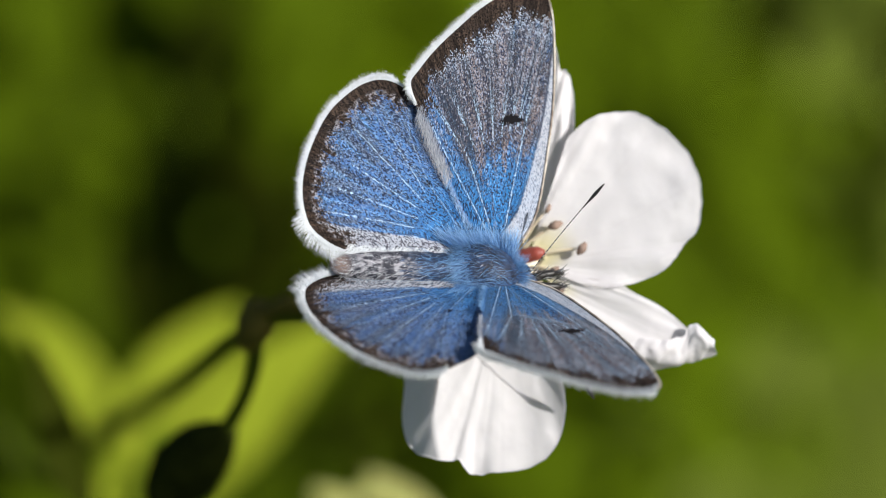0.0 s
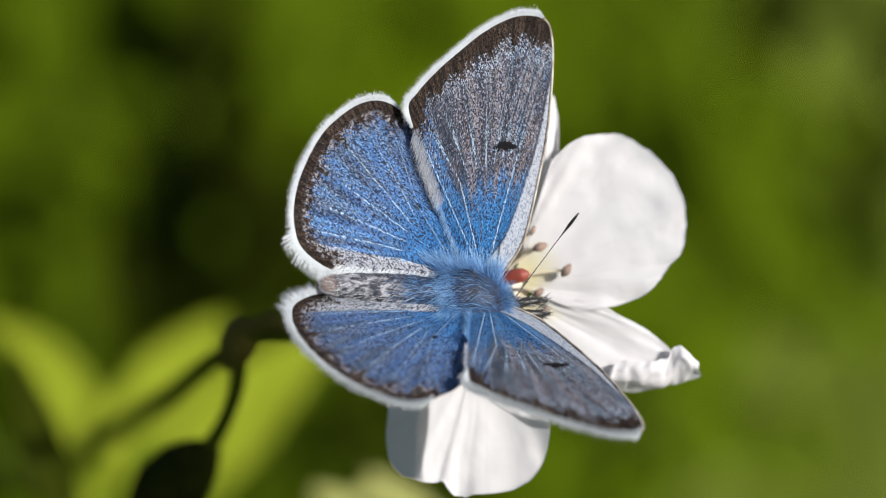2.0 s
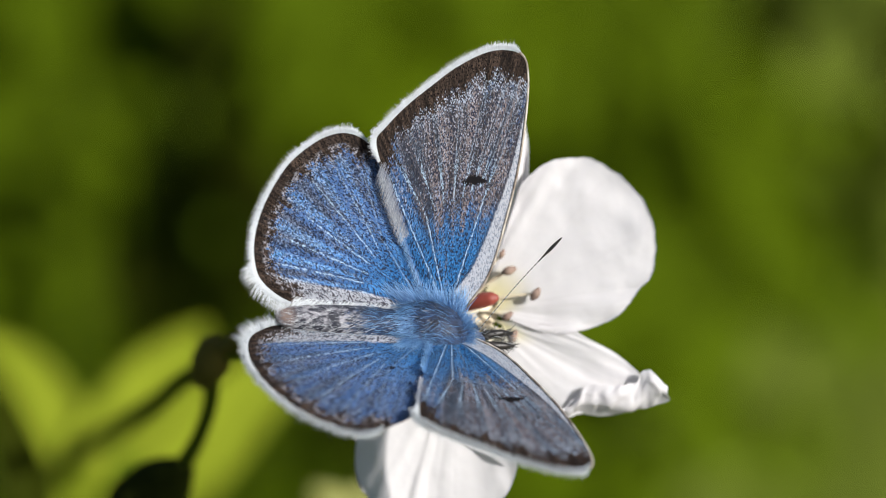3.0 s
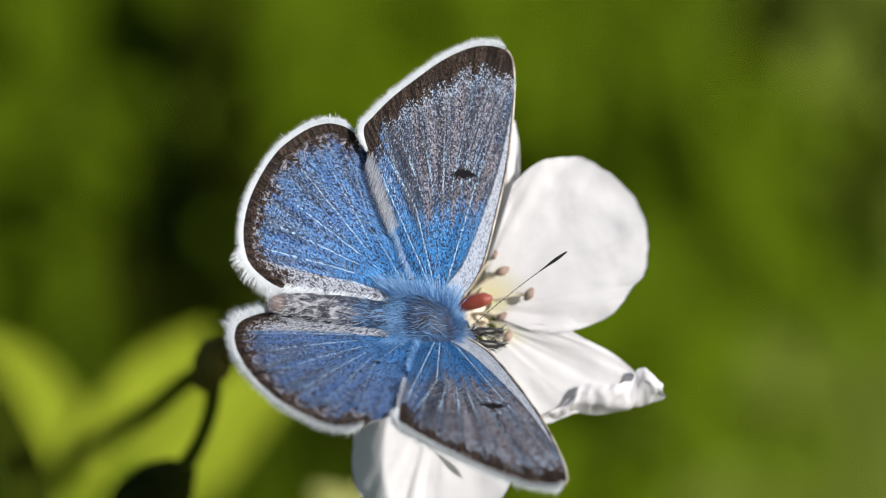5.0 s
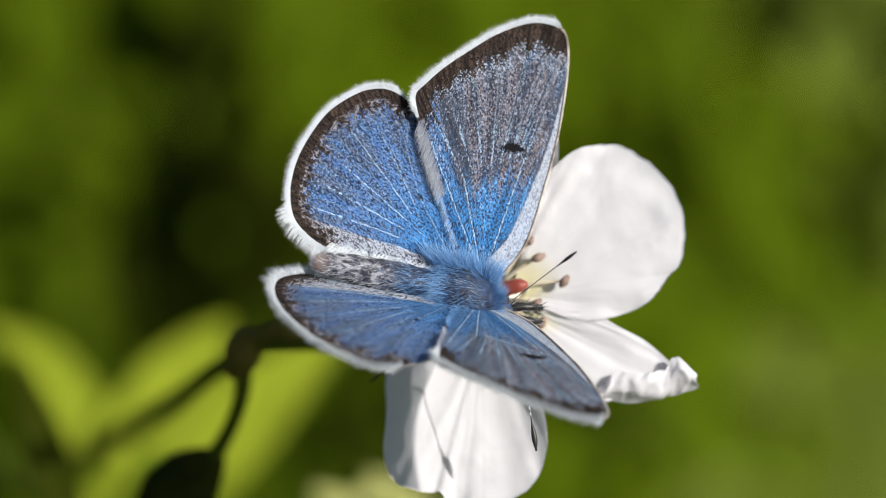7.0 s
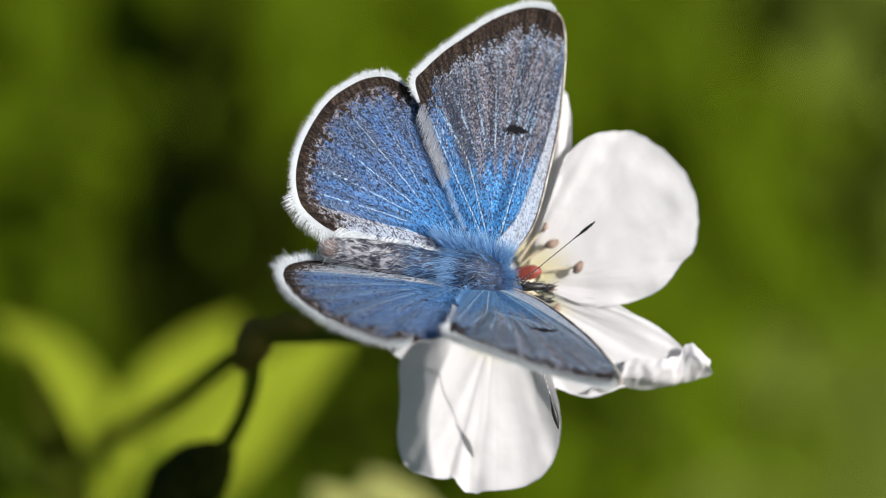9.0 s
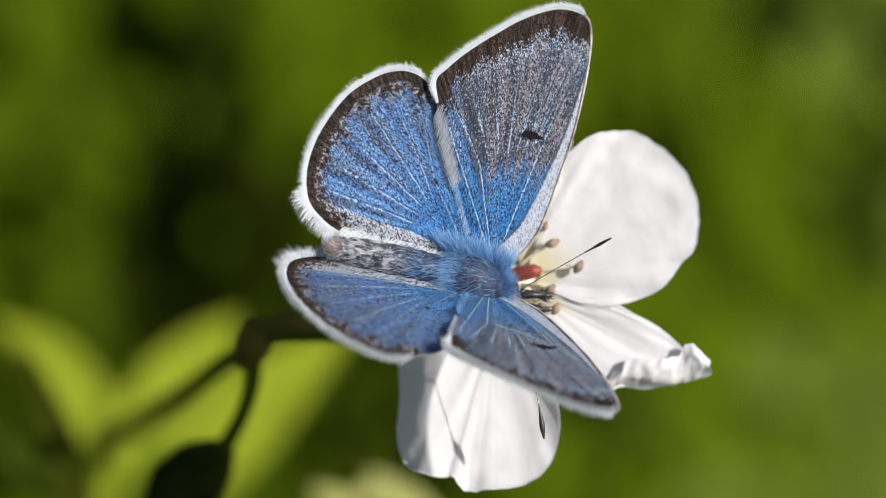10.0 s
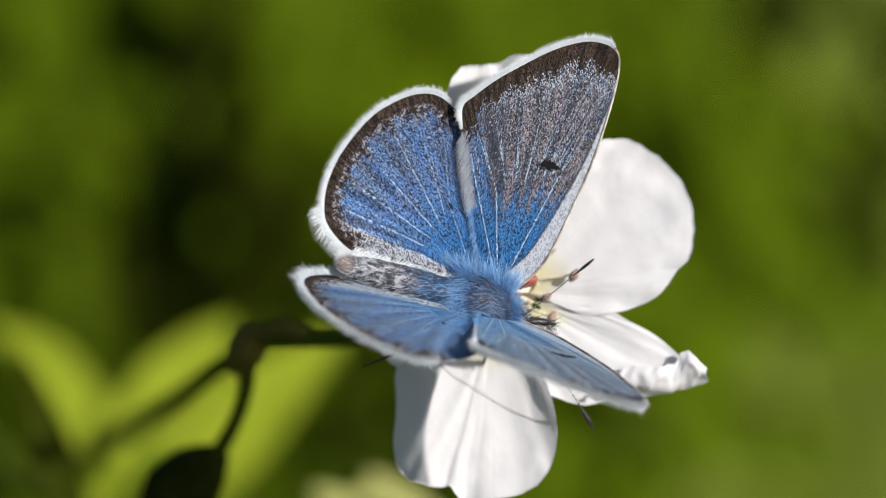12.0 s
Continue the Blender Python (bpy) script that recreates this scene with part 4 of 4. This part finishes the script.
def herb(name, label, material, leaves, group="meadow herbs", loose=1.0, turned=False):
    """A broad-leaved meadow plant; each leaf: its spot in the picture, how far beyond the butterfly, its length in millimetres."""
    pick = np.random.default_rng(int(sum(leaves[0])))
    spots = []
    for x, y, depth, size in leaves:
        depth = depth * 1.45
        k = 0.0314 * (300 + depth) / 300
        spots.append(spot((x - 784) * k, (441 - y) * k, -depth))
    foot = sum(spots, Vector()) / len(spots)
    foot = Vector((foot.x, foot.y + 0.01, 0))
    plant = empty(name, label, "plant", group)
    plant.location = foot
    for p, (x, y, depth, size) in zip(spots, leaves):
        tip = p - foot
        line = spline([(0, 0, -0.02), (tip.x * 0.3, tip.y * 0.3, tip.z * 0.5), (tip.x * 0.9, tip.y * 0.9, tip.z - 0.012), (tip.x, tip.y, tip.z + 0.008 * loose)], 14)
        v, f = tube(line, [0.0009] * 14, 6)
        mesh_object("shoot", v, f, STEM, plant)
        for _ in range(max(8, int(size * 0.85))):
            key = (material.name, int(pick.integers(3)))
            if key not in leaf_meshes:
                leaf_meshes[key] = ovate("leaf", *LEAF_SHAPES[key[1]])
                leaf_meshes[key].materials.append(material)
            ob = new("leaf", leaf_meshes[key])
            ob.parent = plant
            # turned leaves stand almost edge-on to the sun, so they stay dark
            aim = VIEW.to_3x3() @ Vector((-0.72, 0.0, 0.62)) if turned else SUN_WAY * 0.6 + VIEW.to_3x3() @ Vector((0, 0, 0.5))
            facing = (aim + Vector(pick.normal(0, 0.25, 3).tolist())).normalized()
            way = (Matrix.Rotation(pick.uniform(0, 2 * math.pi), 3, facing) @ facing.orthogonal().normalized()).normalized()
            turn = Matrix((way, facing.cross(way), facing)).transposed().to_4x4()
            at_line = Vector([float(c) for c in line[int(pick.integers(9, 14))]])
            if loose < 0.5:
                at_line = tip + Vector(pick.normal(0, 0.0012, 3).tolist())
            ob.matrix_basis = Matrix.Translation(at_line) @ turn @ Matrix.Scale(size * pick.uniform(0.28, 0.62) * MM, 4)
    return plant


SUNNY = "broad-leaved green meadow herb in full sunlight"
herb("meadow_herb", SUNNY, MID_LEAF, [(250, 90, 330, 28), (110, 190, 340, 24), (430, 40, 360, 28), (30, 40, 350, 22), (190, 330, 330, 20), (240, 225, 330, 26), (200, 280, 340, 22), (60, 290, 340, 22), (40, 350, 330, 20)])
herb("meadow_herb", SUNNY, MID_LEAF, [(130, 240, 235, 15), (190, 290, 240, 15), (70, 280, 235, 15), (215, 190, 240, 15), (120, 150, 240, 16), (290, 60, 250, 16), (30, 180, 240, 15), (345, 115, 240, 14), (395, 165, 245, 13)])
herb("meadow_herb", SUNNY, MID_LEAF, [(620, 70, 360, 34), (560, 190, 380, 28), (720, 30, 360, 30), (560, 400, 350, 22), (490, 70, 350, 26), (850, 50, 360, 28), (520, 290, 370, 20), (530, 60, 230, 24), (620, 130, 240, 24), (690, 60, 230, 22), (470, 170, 240, 18)])
herb("meadow_herb", SUNNY, MID_LEAF, [(1090, 120, 300, 32), (1040, 30, 330, 30), (1180, 190, 320, 30), (1120, 240, 340, 28), (1250, 120, 360, 24), (1240, 260, 300, 24), (1240, 350, 310, 22), (1150, 60, 300, 22)])
herb("meadow_herb", SUNNY, MID_LEAF, [(1250, 420, 310, 32), (1330, 560, 300, 30), (1230, 640, 320, 30), (1310, 330, 340, 26), (1380, 700, 300, 26), (1290, 470, 290, 24), (1180, 560, 300, 22), (1180, 730, 270, 22), (1120, 820, 250, 22)])
herb("meadow_herb", SUNNY, MID_LEAF, [(1010, 700, 260, 26), (1060, 640, 270, 24), (1270, 800, 280, 28), (640, 790, 260, 16), (500, 790, 200, 10), (560, 840, 220, 14), (610, 850, 220, 12)])
herb("meadow_herb", SUNNY, MID_LEAF, [(1200, 300, 270, 36), (1265, 380, 270, 36), (1180, 420, 280, 34), (1130, 620, 270, 34), (1110, 760, 260, 34), (1050, 830, 260, 32), (1210, 680, 270, 34), (960, 870, 250, 26), (1045, 110, 240, 22), (1020, 230, 240, 20), (1065, 40, 240, 20), (1110, 790, 190, 22), (110, 400, 250, 20), (40, 500, 250, 16), (1335, 560, 240, 24), (1395, 660, 240, 24), (1300, 620, 240, 22), (1340, 720, 240, 22), (1290, 500, 240, 20)])
PALE = "grey-green meadow herb in full sunlight"
herb("meadow_herb", PALE, GREY_LEAF, [(1500, 90, 290, 30), (1430, 40, 330, 24), (1180, 110, 330, 14), (1400, 380, 330, 26), (1420, 250, 330, 22), (1500, 320, 300, 22), (1340, 220, 320, 22), (1480, 450, 310, 22)])
herb("meadow_herb", PALE, GREY_LEAF, [(1490, 680, 260, 26), (1540, 780, 250, 26), (1400, 820, 250, 24), (1440, 560, 300, 20), (1500, 850, 240, 24), (1280, 860, 240, 20)])
# dark herbs put where the background has only shaded gaps
SHADE_HERB = "dark herb with turned leaves, standing in for a shaded gap"
herb("meadow_herb", SHADE_HERB, SHADE_LEAF, [(370, 260, 250, 16), (350, 320, 240, 16), (330, 400, 240, 20), (400, 470, 250, 18), (350, 440, 215, 16), (300, 470, 220, 16), (420, 400, 215, 14), (330, 290, 205, 16), (370, 360, 205, 16), (380, 500, 205, 14), (1300, 5, 240, 15)], turned=True)
herb("meadow_herb", SHADE_HERB, SHADE_LEAF, [(1555, 230, 220, 14), (1545, 480, 240, 14), (1545, 400, 240, 12), (560, 730, 200, 14), (590, 800, 200, 10)], turned=True)
herb("cream_flower", "pale cream blossom in sunlight", CREAM, [(690, 1030, 62, 8.0), (750, 1022, 62, 8.4), (810, 1032, 62, 8.0), (520, 1040, 75, 7.0), (620, 1036, 66, 7.4)], loose=0.1)


def sward(name, count, spread, centre, length, width, material, label):
    """Grass blades that thin out away from the centre."""
    verts, faces = [], []
    for _ in range(count):
        x, y = centre[0] + meadow_rng.normal(0, spread), centre[1] + meadow_rng.normal(0, spread)
        b = meadow_rng.uniform(0, 2 * math.pi)
        ln, w, out = length * meadow_rng.uniform(0.4, 1.1), width * meadow_rng.uniform(0.6, 1.2), meadow_rng.uniform(0.2, 0.8)
        dx, dy = math.cos(b), math.sin(b)
        o = len(verts)
        z0 = ground_height(x, y) - 0.02
        for t, k in ((0, 1.0), (0.5, 0.8), (1.0, 0.05)):
            px, py, pz = x + dx * out * ln * t * t, y + dy * out * ln * t * t, z0 + ln * (t - 0.3 * out * t * t)
            verts += [(px - dy * w * k, py + dx * w * k, pz), (px + dy * w * k, py - dx * w * k, pz)]
        faces += [(o, o + 1, o + 3, o + 2), (o + 2, o + 3, o + 5, o + 4)]
    return tagged(mesh_object(name, verts, faces, material), label, "grass", kind="stuff")


sward("grass", 16000, 0.35, (0.0, 0.75), 0.09, 0.0022, GRASS, "short sunlit meadow grass")
sward("grass", 40000, 2.6, (0.0, 0.6), 0.16, 0.003, GRASS, "longer meadow grass all around")


# ---- what moves ----
def motions():
    walk(butterfly, [
        (0, in_view(2.06, -1.13, 0, -21.3, 23.4, 3.0)),
        (0.5, in_view(1.56, -1.06, 0, -20.6, 20.6, 4.9)),
        (1, in_view(1.46, -1.19, 0, -19.3, 19.5, 6.5)),
        (1.5, in_view(1.34, -1.66, 0, -21.4, 23.5, 3.2)),
        (2, in_view(1.19, -2.52, 0, -22.4, 25.4, 0.8)),
        (2.5, in_view(0.13, -3.00, 0, -28.7, 22.2, -0.9)),
        (3, in_view(-0.85, -4.33, 0, -26.6, 21.7, 0.4)),
        (3.2, in_view(-1.20, -4.72, 0, -25.4, 21.2, 0.6)),
        (4.8, in_view(-2.71, -4.77, 0, -29.2, 16.9, -1.6)),
        (5, in_view(-1.36, -3.97, 0, -20.1, 20.1, -2.3)),
        (5.2, in_view(-0.35, -3.72, 0, -9.6, 20.0, -2.9)),
        (5.5, in_view(0.63, -3.01, 0, -8.8, 19.8, -6.0)),
        (6, in_view(-0.17, -3.28, 0, -11.8, 18.3, -6.6)),
        (6.5, in_view(-0.09, -2.86, 0, -16.7, 19.3, -6.7)),
        (7, in_view(0.92, -2.23, 0, -10.4, 19.4, -6.7)),
        (7.2, in_view(1.48, -2.38, 0, -9.9, 19.6, -6.6)),
        (8.8, in_view(0.85, -1.73, 0, -8.0, 19.8, -4.7)),
        (9, in_view(1.49, -1.15, 0, -3.2, 18.5, -5.1)),
        (9.5, in_view(2.12, -0.93, 0, -3.2, 17.1, -6.3)),
        (10, in_view(1.48, -1.45, 0, -6.7, 20.6, -8.0)),
        (10.5, in_view(2.48, -2.46, 0, -12.0, 22.8, -7.3)),
        (11, in_view(2.69, -2.50, 0, -17.8, 24.9, -9.9)),
        (11.5, in_view(1.69, -3.05, 0, -20.1, 25.0, -10.4)),
        (12, in_view(1.83, -2.91, 0, -22.0, 25.2, -10.9)),
    ])
    walk(left_fore, [
        (0, hinge(1, 19.9)), (0.5, hinge(1, 20.9)), (1, hinge(1, 23.2)), (1.5, hinge(1, 22.6)),
        (2, hinge(1, 25.1)), (2.5, hinge(1, 34.3)), (3, hinge(1, 35.3)), (3.2, hinge(1, 33.6)),
        (4.8, hinge(1, 26.8)), (5, hinge(1, 17.1)), (5.2, hinge(1, 3.1)), (5.5, hinge(1, 4.0)),
        (6, hinge(1, 9.2)), (6.5, hinge(1, 14.5)), (7, hinge(1, 2.9)), (7.2, hinge(1, 2.9)),
        (8.8, hinge(1, -1.0)), (9, hinge(1, -10.0)), (9.5, hinge(1, -1.5)), (10, hinge(1, 4.6)),
        (10.5, hinge(1, 10.2)), (11, hinge(1, 21.5)), (11.5, hinge(1, 24.7)), (12, hinge(1, 27.6)),
    ])
    walk(left_hind, [
        (0, hinge(1, 17.7)), (0.5, hinge(1, 20.0)), (1, hinge(1, 22.4)), (1.5, hinge(1, 20.1)),
        (2, hinge(1, 21.8)), (2.5, hinge(1, 32.0)), (3, hinge(1, 31.6)), (3.2, hinge(1, 29.9)),
        (4.8, hinge(1, 24.8)), (5, hinge(1, 13.8)), (5.2, hinge(1, 0.3)), (5.5, hinge(1, 1.9)),
        (6, hinge(1, 6.6)), (6.5, hinge(1, 11.1)), (7, hinge(1, -0.6)), (7.2, hinge(1, -0.6)),
        (8.8, hinge(1, -4.6)), (9, hinge(1, -13.6)), (9.5, hinge(1, -4.1)), (10, hinge(1, 2.6)),
        (10.5, hinge(1, 7.8)), (11, hinge(1, 19.8)), (11.5, hinge(1, 22.6)), (12, hinge(1, 24.4)),
    ])
    walk(right_fore, [
        (0, hinge(-1, 42.3)), (0.5, hinge(-1, 40.5)), (1, hinge(-1, 39.4)), (1.5, hinge(-1, 36.0)),
        (2, hinge(-1, 38.6)), (2.5, hinge(-1, 35.5)), (3, hinge(-1, 33.8)), (3.2, hinge(-1, 35.1)),
        (4.8, hinge(-1, 33.8)), (5, hinge(-1, 36.5)), (5.2, hinge(-1, 48.9)), (5.5, hinge(-1, 56.8)),
        (6, hinge(-1, 55.4)), (6.5, hinge(-1, 50.8)), (7, hinge(-1, 58.1)), (7.2, hinge(-1, 59.0)),
        (8.8, hinge(-1, 64.6)), (9, hinge(-1, 67.9)), (9.5, hinge(-1, 65.6)), (10, hinge(-1, 61.0)),
        (10.5, hinge(-1, 57.5)), (11, hinge(-1, 56.7)), (11.5, hinge(-1, 56.3)), (12, hinge(-1, 54.9)),
    ])
    walk(right_hind, [
        (0, hinge(-1, 37.0)), (0.5, hinge(-1, 34.2)), (1, hinge(-1, 32.2)), (1.5, hinge(-1, 30.4)),
        (2, hinge(-1, 33.4)), (2.5, hinge(-1, 31.6)), (3, hinge(-1, 30.1)), (3.2, hinge(-1, 31.4)),
        (4.8, hinge(-1, 30.2)), (5, hinge(-1, 35.0)), (5.2, hinge(-1, 46.5)), (5.5, hinge(-1, 53.1)),
        (6, hinge(-1, 52.3)), (6.5, hinge(-1, 47.4)), (7, hinge(-1, 54.9)), (7.2, hinge(-1, 55.8)),
        (8.8, hinge(-1, 61.1)), (9, hinge(-1, 64.4)), (9.5, hinge(-1, 61.4)), (10, hinge(-1, 56.4)),
        (10.5, hinge(-1, 51.2)), (11, hinge(-1, 51.1)), (11.5, hinge(-1, 50.5)), (12, hinge(-1, 48.9)),
    ])
    walk(left_antenna, [
        (0, feeler(1, -60.9, 44.8)), (0.5, feeler(1, -77.2, 98.2)), (1, feeler(1, -81.2, 117.4)), (1.5, feeler(1, -75.6, 75.4)),
        (2, feeler(1, -68.3, 58.0)), (2.5, feeler(1, -63.1, 37.1)), (3, feeler(1, -51.7, 39.0)), (3.2, feeler(1, -47.0, 43.2)),
        (4.8, feeler(1, -43.1, 34.2)), (5, feeler(1, -46.7, 34.0)), (5.2, feeler(1, -44.0, 43.5)), (5.5, feeler(1, -49.9, 43.7)),
        (6, feeler(1, -56.5, 42.5)), (6.5, feeler(1, -60.9, 38.5)), (7, feeler(1, -69.9, 57.1)), (7.2, feeler(1, -72.6, 66.3)),
        (8.8, feeler(1, -61.9, 68.0)), (9, feeler(1, -55.8, 58.3)), (9.5, feeler(1, -53.4, 46.1)), (10, feeler(1, -55.4, 45.5)),
        (10.5, feeler(1, -71.0, 57.3)), (11, feeler(1, -73.7, 59.6)), (11.5, feeler(1, -69.0, 52.0)), (12, feeler(1, -78.9, 65.1)),
    ])
    walk(right_antenna, [
        (0, feeler(-1, 25.0, -57.0)), (0.5, feeler(-1, 29.0, -57.0)), (1, feeler(-1, 31.0, -57.0)), (1.5, feeler(-1, 28.0, -53.0)),
        (2, feeler(-1, 26.0, -52.0)), (2.5, feeler(-1, 32.0, -50.0)), (3, feeler(-1, 33.0, -52.0)), (3.2, feeler(-1, 33.0, -53.0)),
        (4.8, feeler(-1, 43.0, -60.0)), (5, feeler(-1, 32.0, -64.0)), (5.2, feeler(-1, 23.0, -67.0)), (5.5, feeler(-1, 3.8, -78.5)),
        (6, feeler(-1, 16.0, -76.6)), (6.5, feeler(-1, 28.5, -71.0)), (7, feeler(-1, 1.8, -73.0)), (7.2, feeler(-1, -4.8, -72.8)),
        (8.8, feeler(-1, -2.3, -69.4)), (9, feeler(-1, -5.9, -69.3)), (9.5, feeler(-1, 12.4, -70.5)), (10, feeler(-1, -1.8, -72.2)),
        (10.5, feeler(-1, -2.9, -62.7)), (11, feeler(-1, 19.0, -40.0)), (11.5, feeler(-1, 19.1, -35.6)), (12, feeler(-1, 19.0, -36.2)),
    ])
    walk(rear_leg, [
        (0, reaching(76, -104)), (0.5, reaching(73, -106)), (1, reaching(77, -113)), (1.5, reaching(79, -92)),
        (2, reaching(76, -91)), (2.5, reaching(86, -85)), (3, reaching(81, -105)), (3.2, reaching(82, -101)),
        (4.8, reaching(78, -118)), (5, reaching(68, -97)), (5.2, reaching(62, -113)), (5.5, reaching(60, -121)),
        (6, reaching(72, -119)), (6.5, reaching(77, -127)), (7, reaching(60, -115)), (7.2, reaching(53, -116)),
        (8.8, reaching(74, -92)), (9, reaching(71, -94)), (9.5, reaching(73, -107)), (10, reaching(76, -94)),
        (10.5, reaching(84, -98)), (11, reaching(89, 71)), (11.5, reaching(86, 175)), (12, reaching(73, -155)),
    ])
    walk(flower, [
        (0, in_view(0.21, 1.08, -5, 0, 0, 0.20)), (0.5, in_view(0.00, 1.06, -5, 0, 0, 0.07)), (1, in_view(0.07, 0.83, -5, 0, 0, -0.08)), (1.5, in_view(-0.30, 0.64, -5, 0, 0, -0.19)),
        (2, in_view(-0.67, -0.14, -5, 0, 0, 0.09)), (2.5, in_view(-1.48, -0.29, -5, 0, 0, -0.44)), (3, in_view(-2.41, -1.45, -5, 0, 0, -0.13)), (3.2, in_view(-2.87, -1.74, -5, 0, 0, -0.02)),
        (4.8, in_view(-4.05, -1.87, -5, 0, 0, 0.88)), (5, in_view(-2.79, -1.60, -5, 0, 0, 0.99)), (5.2, in_view(-1.96, -1.68, -5, 0, 0, 0.83)), (5.5, in_view(-1.16, -1.08, -5, 0, 0, 0.59)),
        (6, in_view(-1.79, -1.26, -5, 0, 0, -0.07)), (6.5, in_view(-1.73, -0.83, -5, 0, 0, 0.26)), (7, in_view(-0.76, -0.70, -5, 0, 0, -0.24)), (7.2, in_view(-0.20, -0.83, -5, 0, 0, -0.24)),
        (8.8, in_view(-0.68, -0.27, -5, 0, 0, -0.21)), (9, in_view(0.01, 0.07, -5, 0, 0, -0.21)), (9.5, in_view(0.69, 0.40, -5, 0, 0, -0.05)), (10, in_view(0.04, 0.15, -5, 0, 0, -0.56)),
        (10.5, in_view(0.55, -0.52, -5, 0, 0, 0.15)), (11, in_view(0.59, -0.09, -5, 0, 0, -0.14)), (11.5, in_view(-0.36, -0.49, -5, 0, 0, -0.20)), (12, in_view(-0.23, -0.40, -5, 0, 0, -0.04)),
    ])
    walk(stalk, [
        (0, sway(0.06, 0.95)), (0.5, sway(-0.10, 1.01)), (1, sway(0.01, 0.90)), (1.5, sway(-0.48, 0.63)), (2, sway(-0.97, -0.02)),
        (2.5, sway(-1.73, -0.24)), (3, sway(-2.59, -0.95)), (3.2, sway(-2.94, -1.24)), (4.8, sway(-4.11, -1.81)), (5, sway(-2.49, -1.05)),
        (5.2, sway(-1.81, -0.81)), (5.5, sway(-0.97, -0.40)), (6, sway(-1.51, -0.78)), (6.5, sway(-1.57, -0.40)), (7, sway(-0.64, -0.40)),
        (7.2, sway(-0.04, -0.57)), (8.8, sway(-0.64, -0.29)), (9, sway(-0.05, -0.02)), (9.5, sway(0.55, 0.19)), (10, sway(-0.05, 0.03)),
        (10.5, sway(0.44, -0.40)), (11, sway(0.33, -0.02)), (11.5, sway(-0.59, -0.46)), (12, sway(-0.43, -0.24))
    ])
    walk(leaf_stalk, [
        (0, sway(0.07, 1.01)), (0.5, sway(-0.10, 1.07)), (1, sway(0.01, 0.95)), (1.5, sway(-0.51, 0.67)), (2, sway(-1.02, -0.02)),
        (2.5, sway(-1.82, -0.25)), (3, sway(-2.74, -1.00)), (3.2, sway(-3.11, -1.31)), (4.8, sway(-4.34, -1.92)), (5, sway(-2.63, -1.11)),
        (5.2, sway(-1.91, -0.86)), (5.5, sway(-1.02, -0.42)), (6, sway(-1.59, -0.83)), (6.5, sway(-1.65, -0.42)), (7, sway(-0.68, -0.42)),
        (7.2, sway(-0.04, -0.60)), (8.8, sway(-0.68, -0.31)), (9, sway(-0.05, -0.02)), (9.5, sway(0.58, 0.21)), (10, sway(-0.05, 0.03)),
        (10.5, sway(0.47, -0.42)), (11, sway(0.35, -0.02)), (11.5, sway(-0.62, -0.48)), (12, sway(-0.45, -0.25))
    ])


motions()
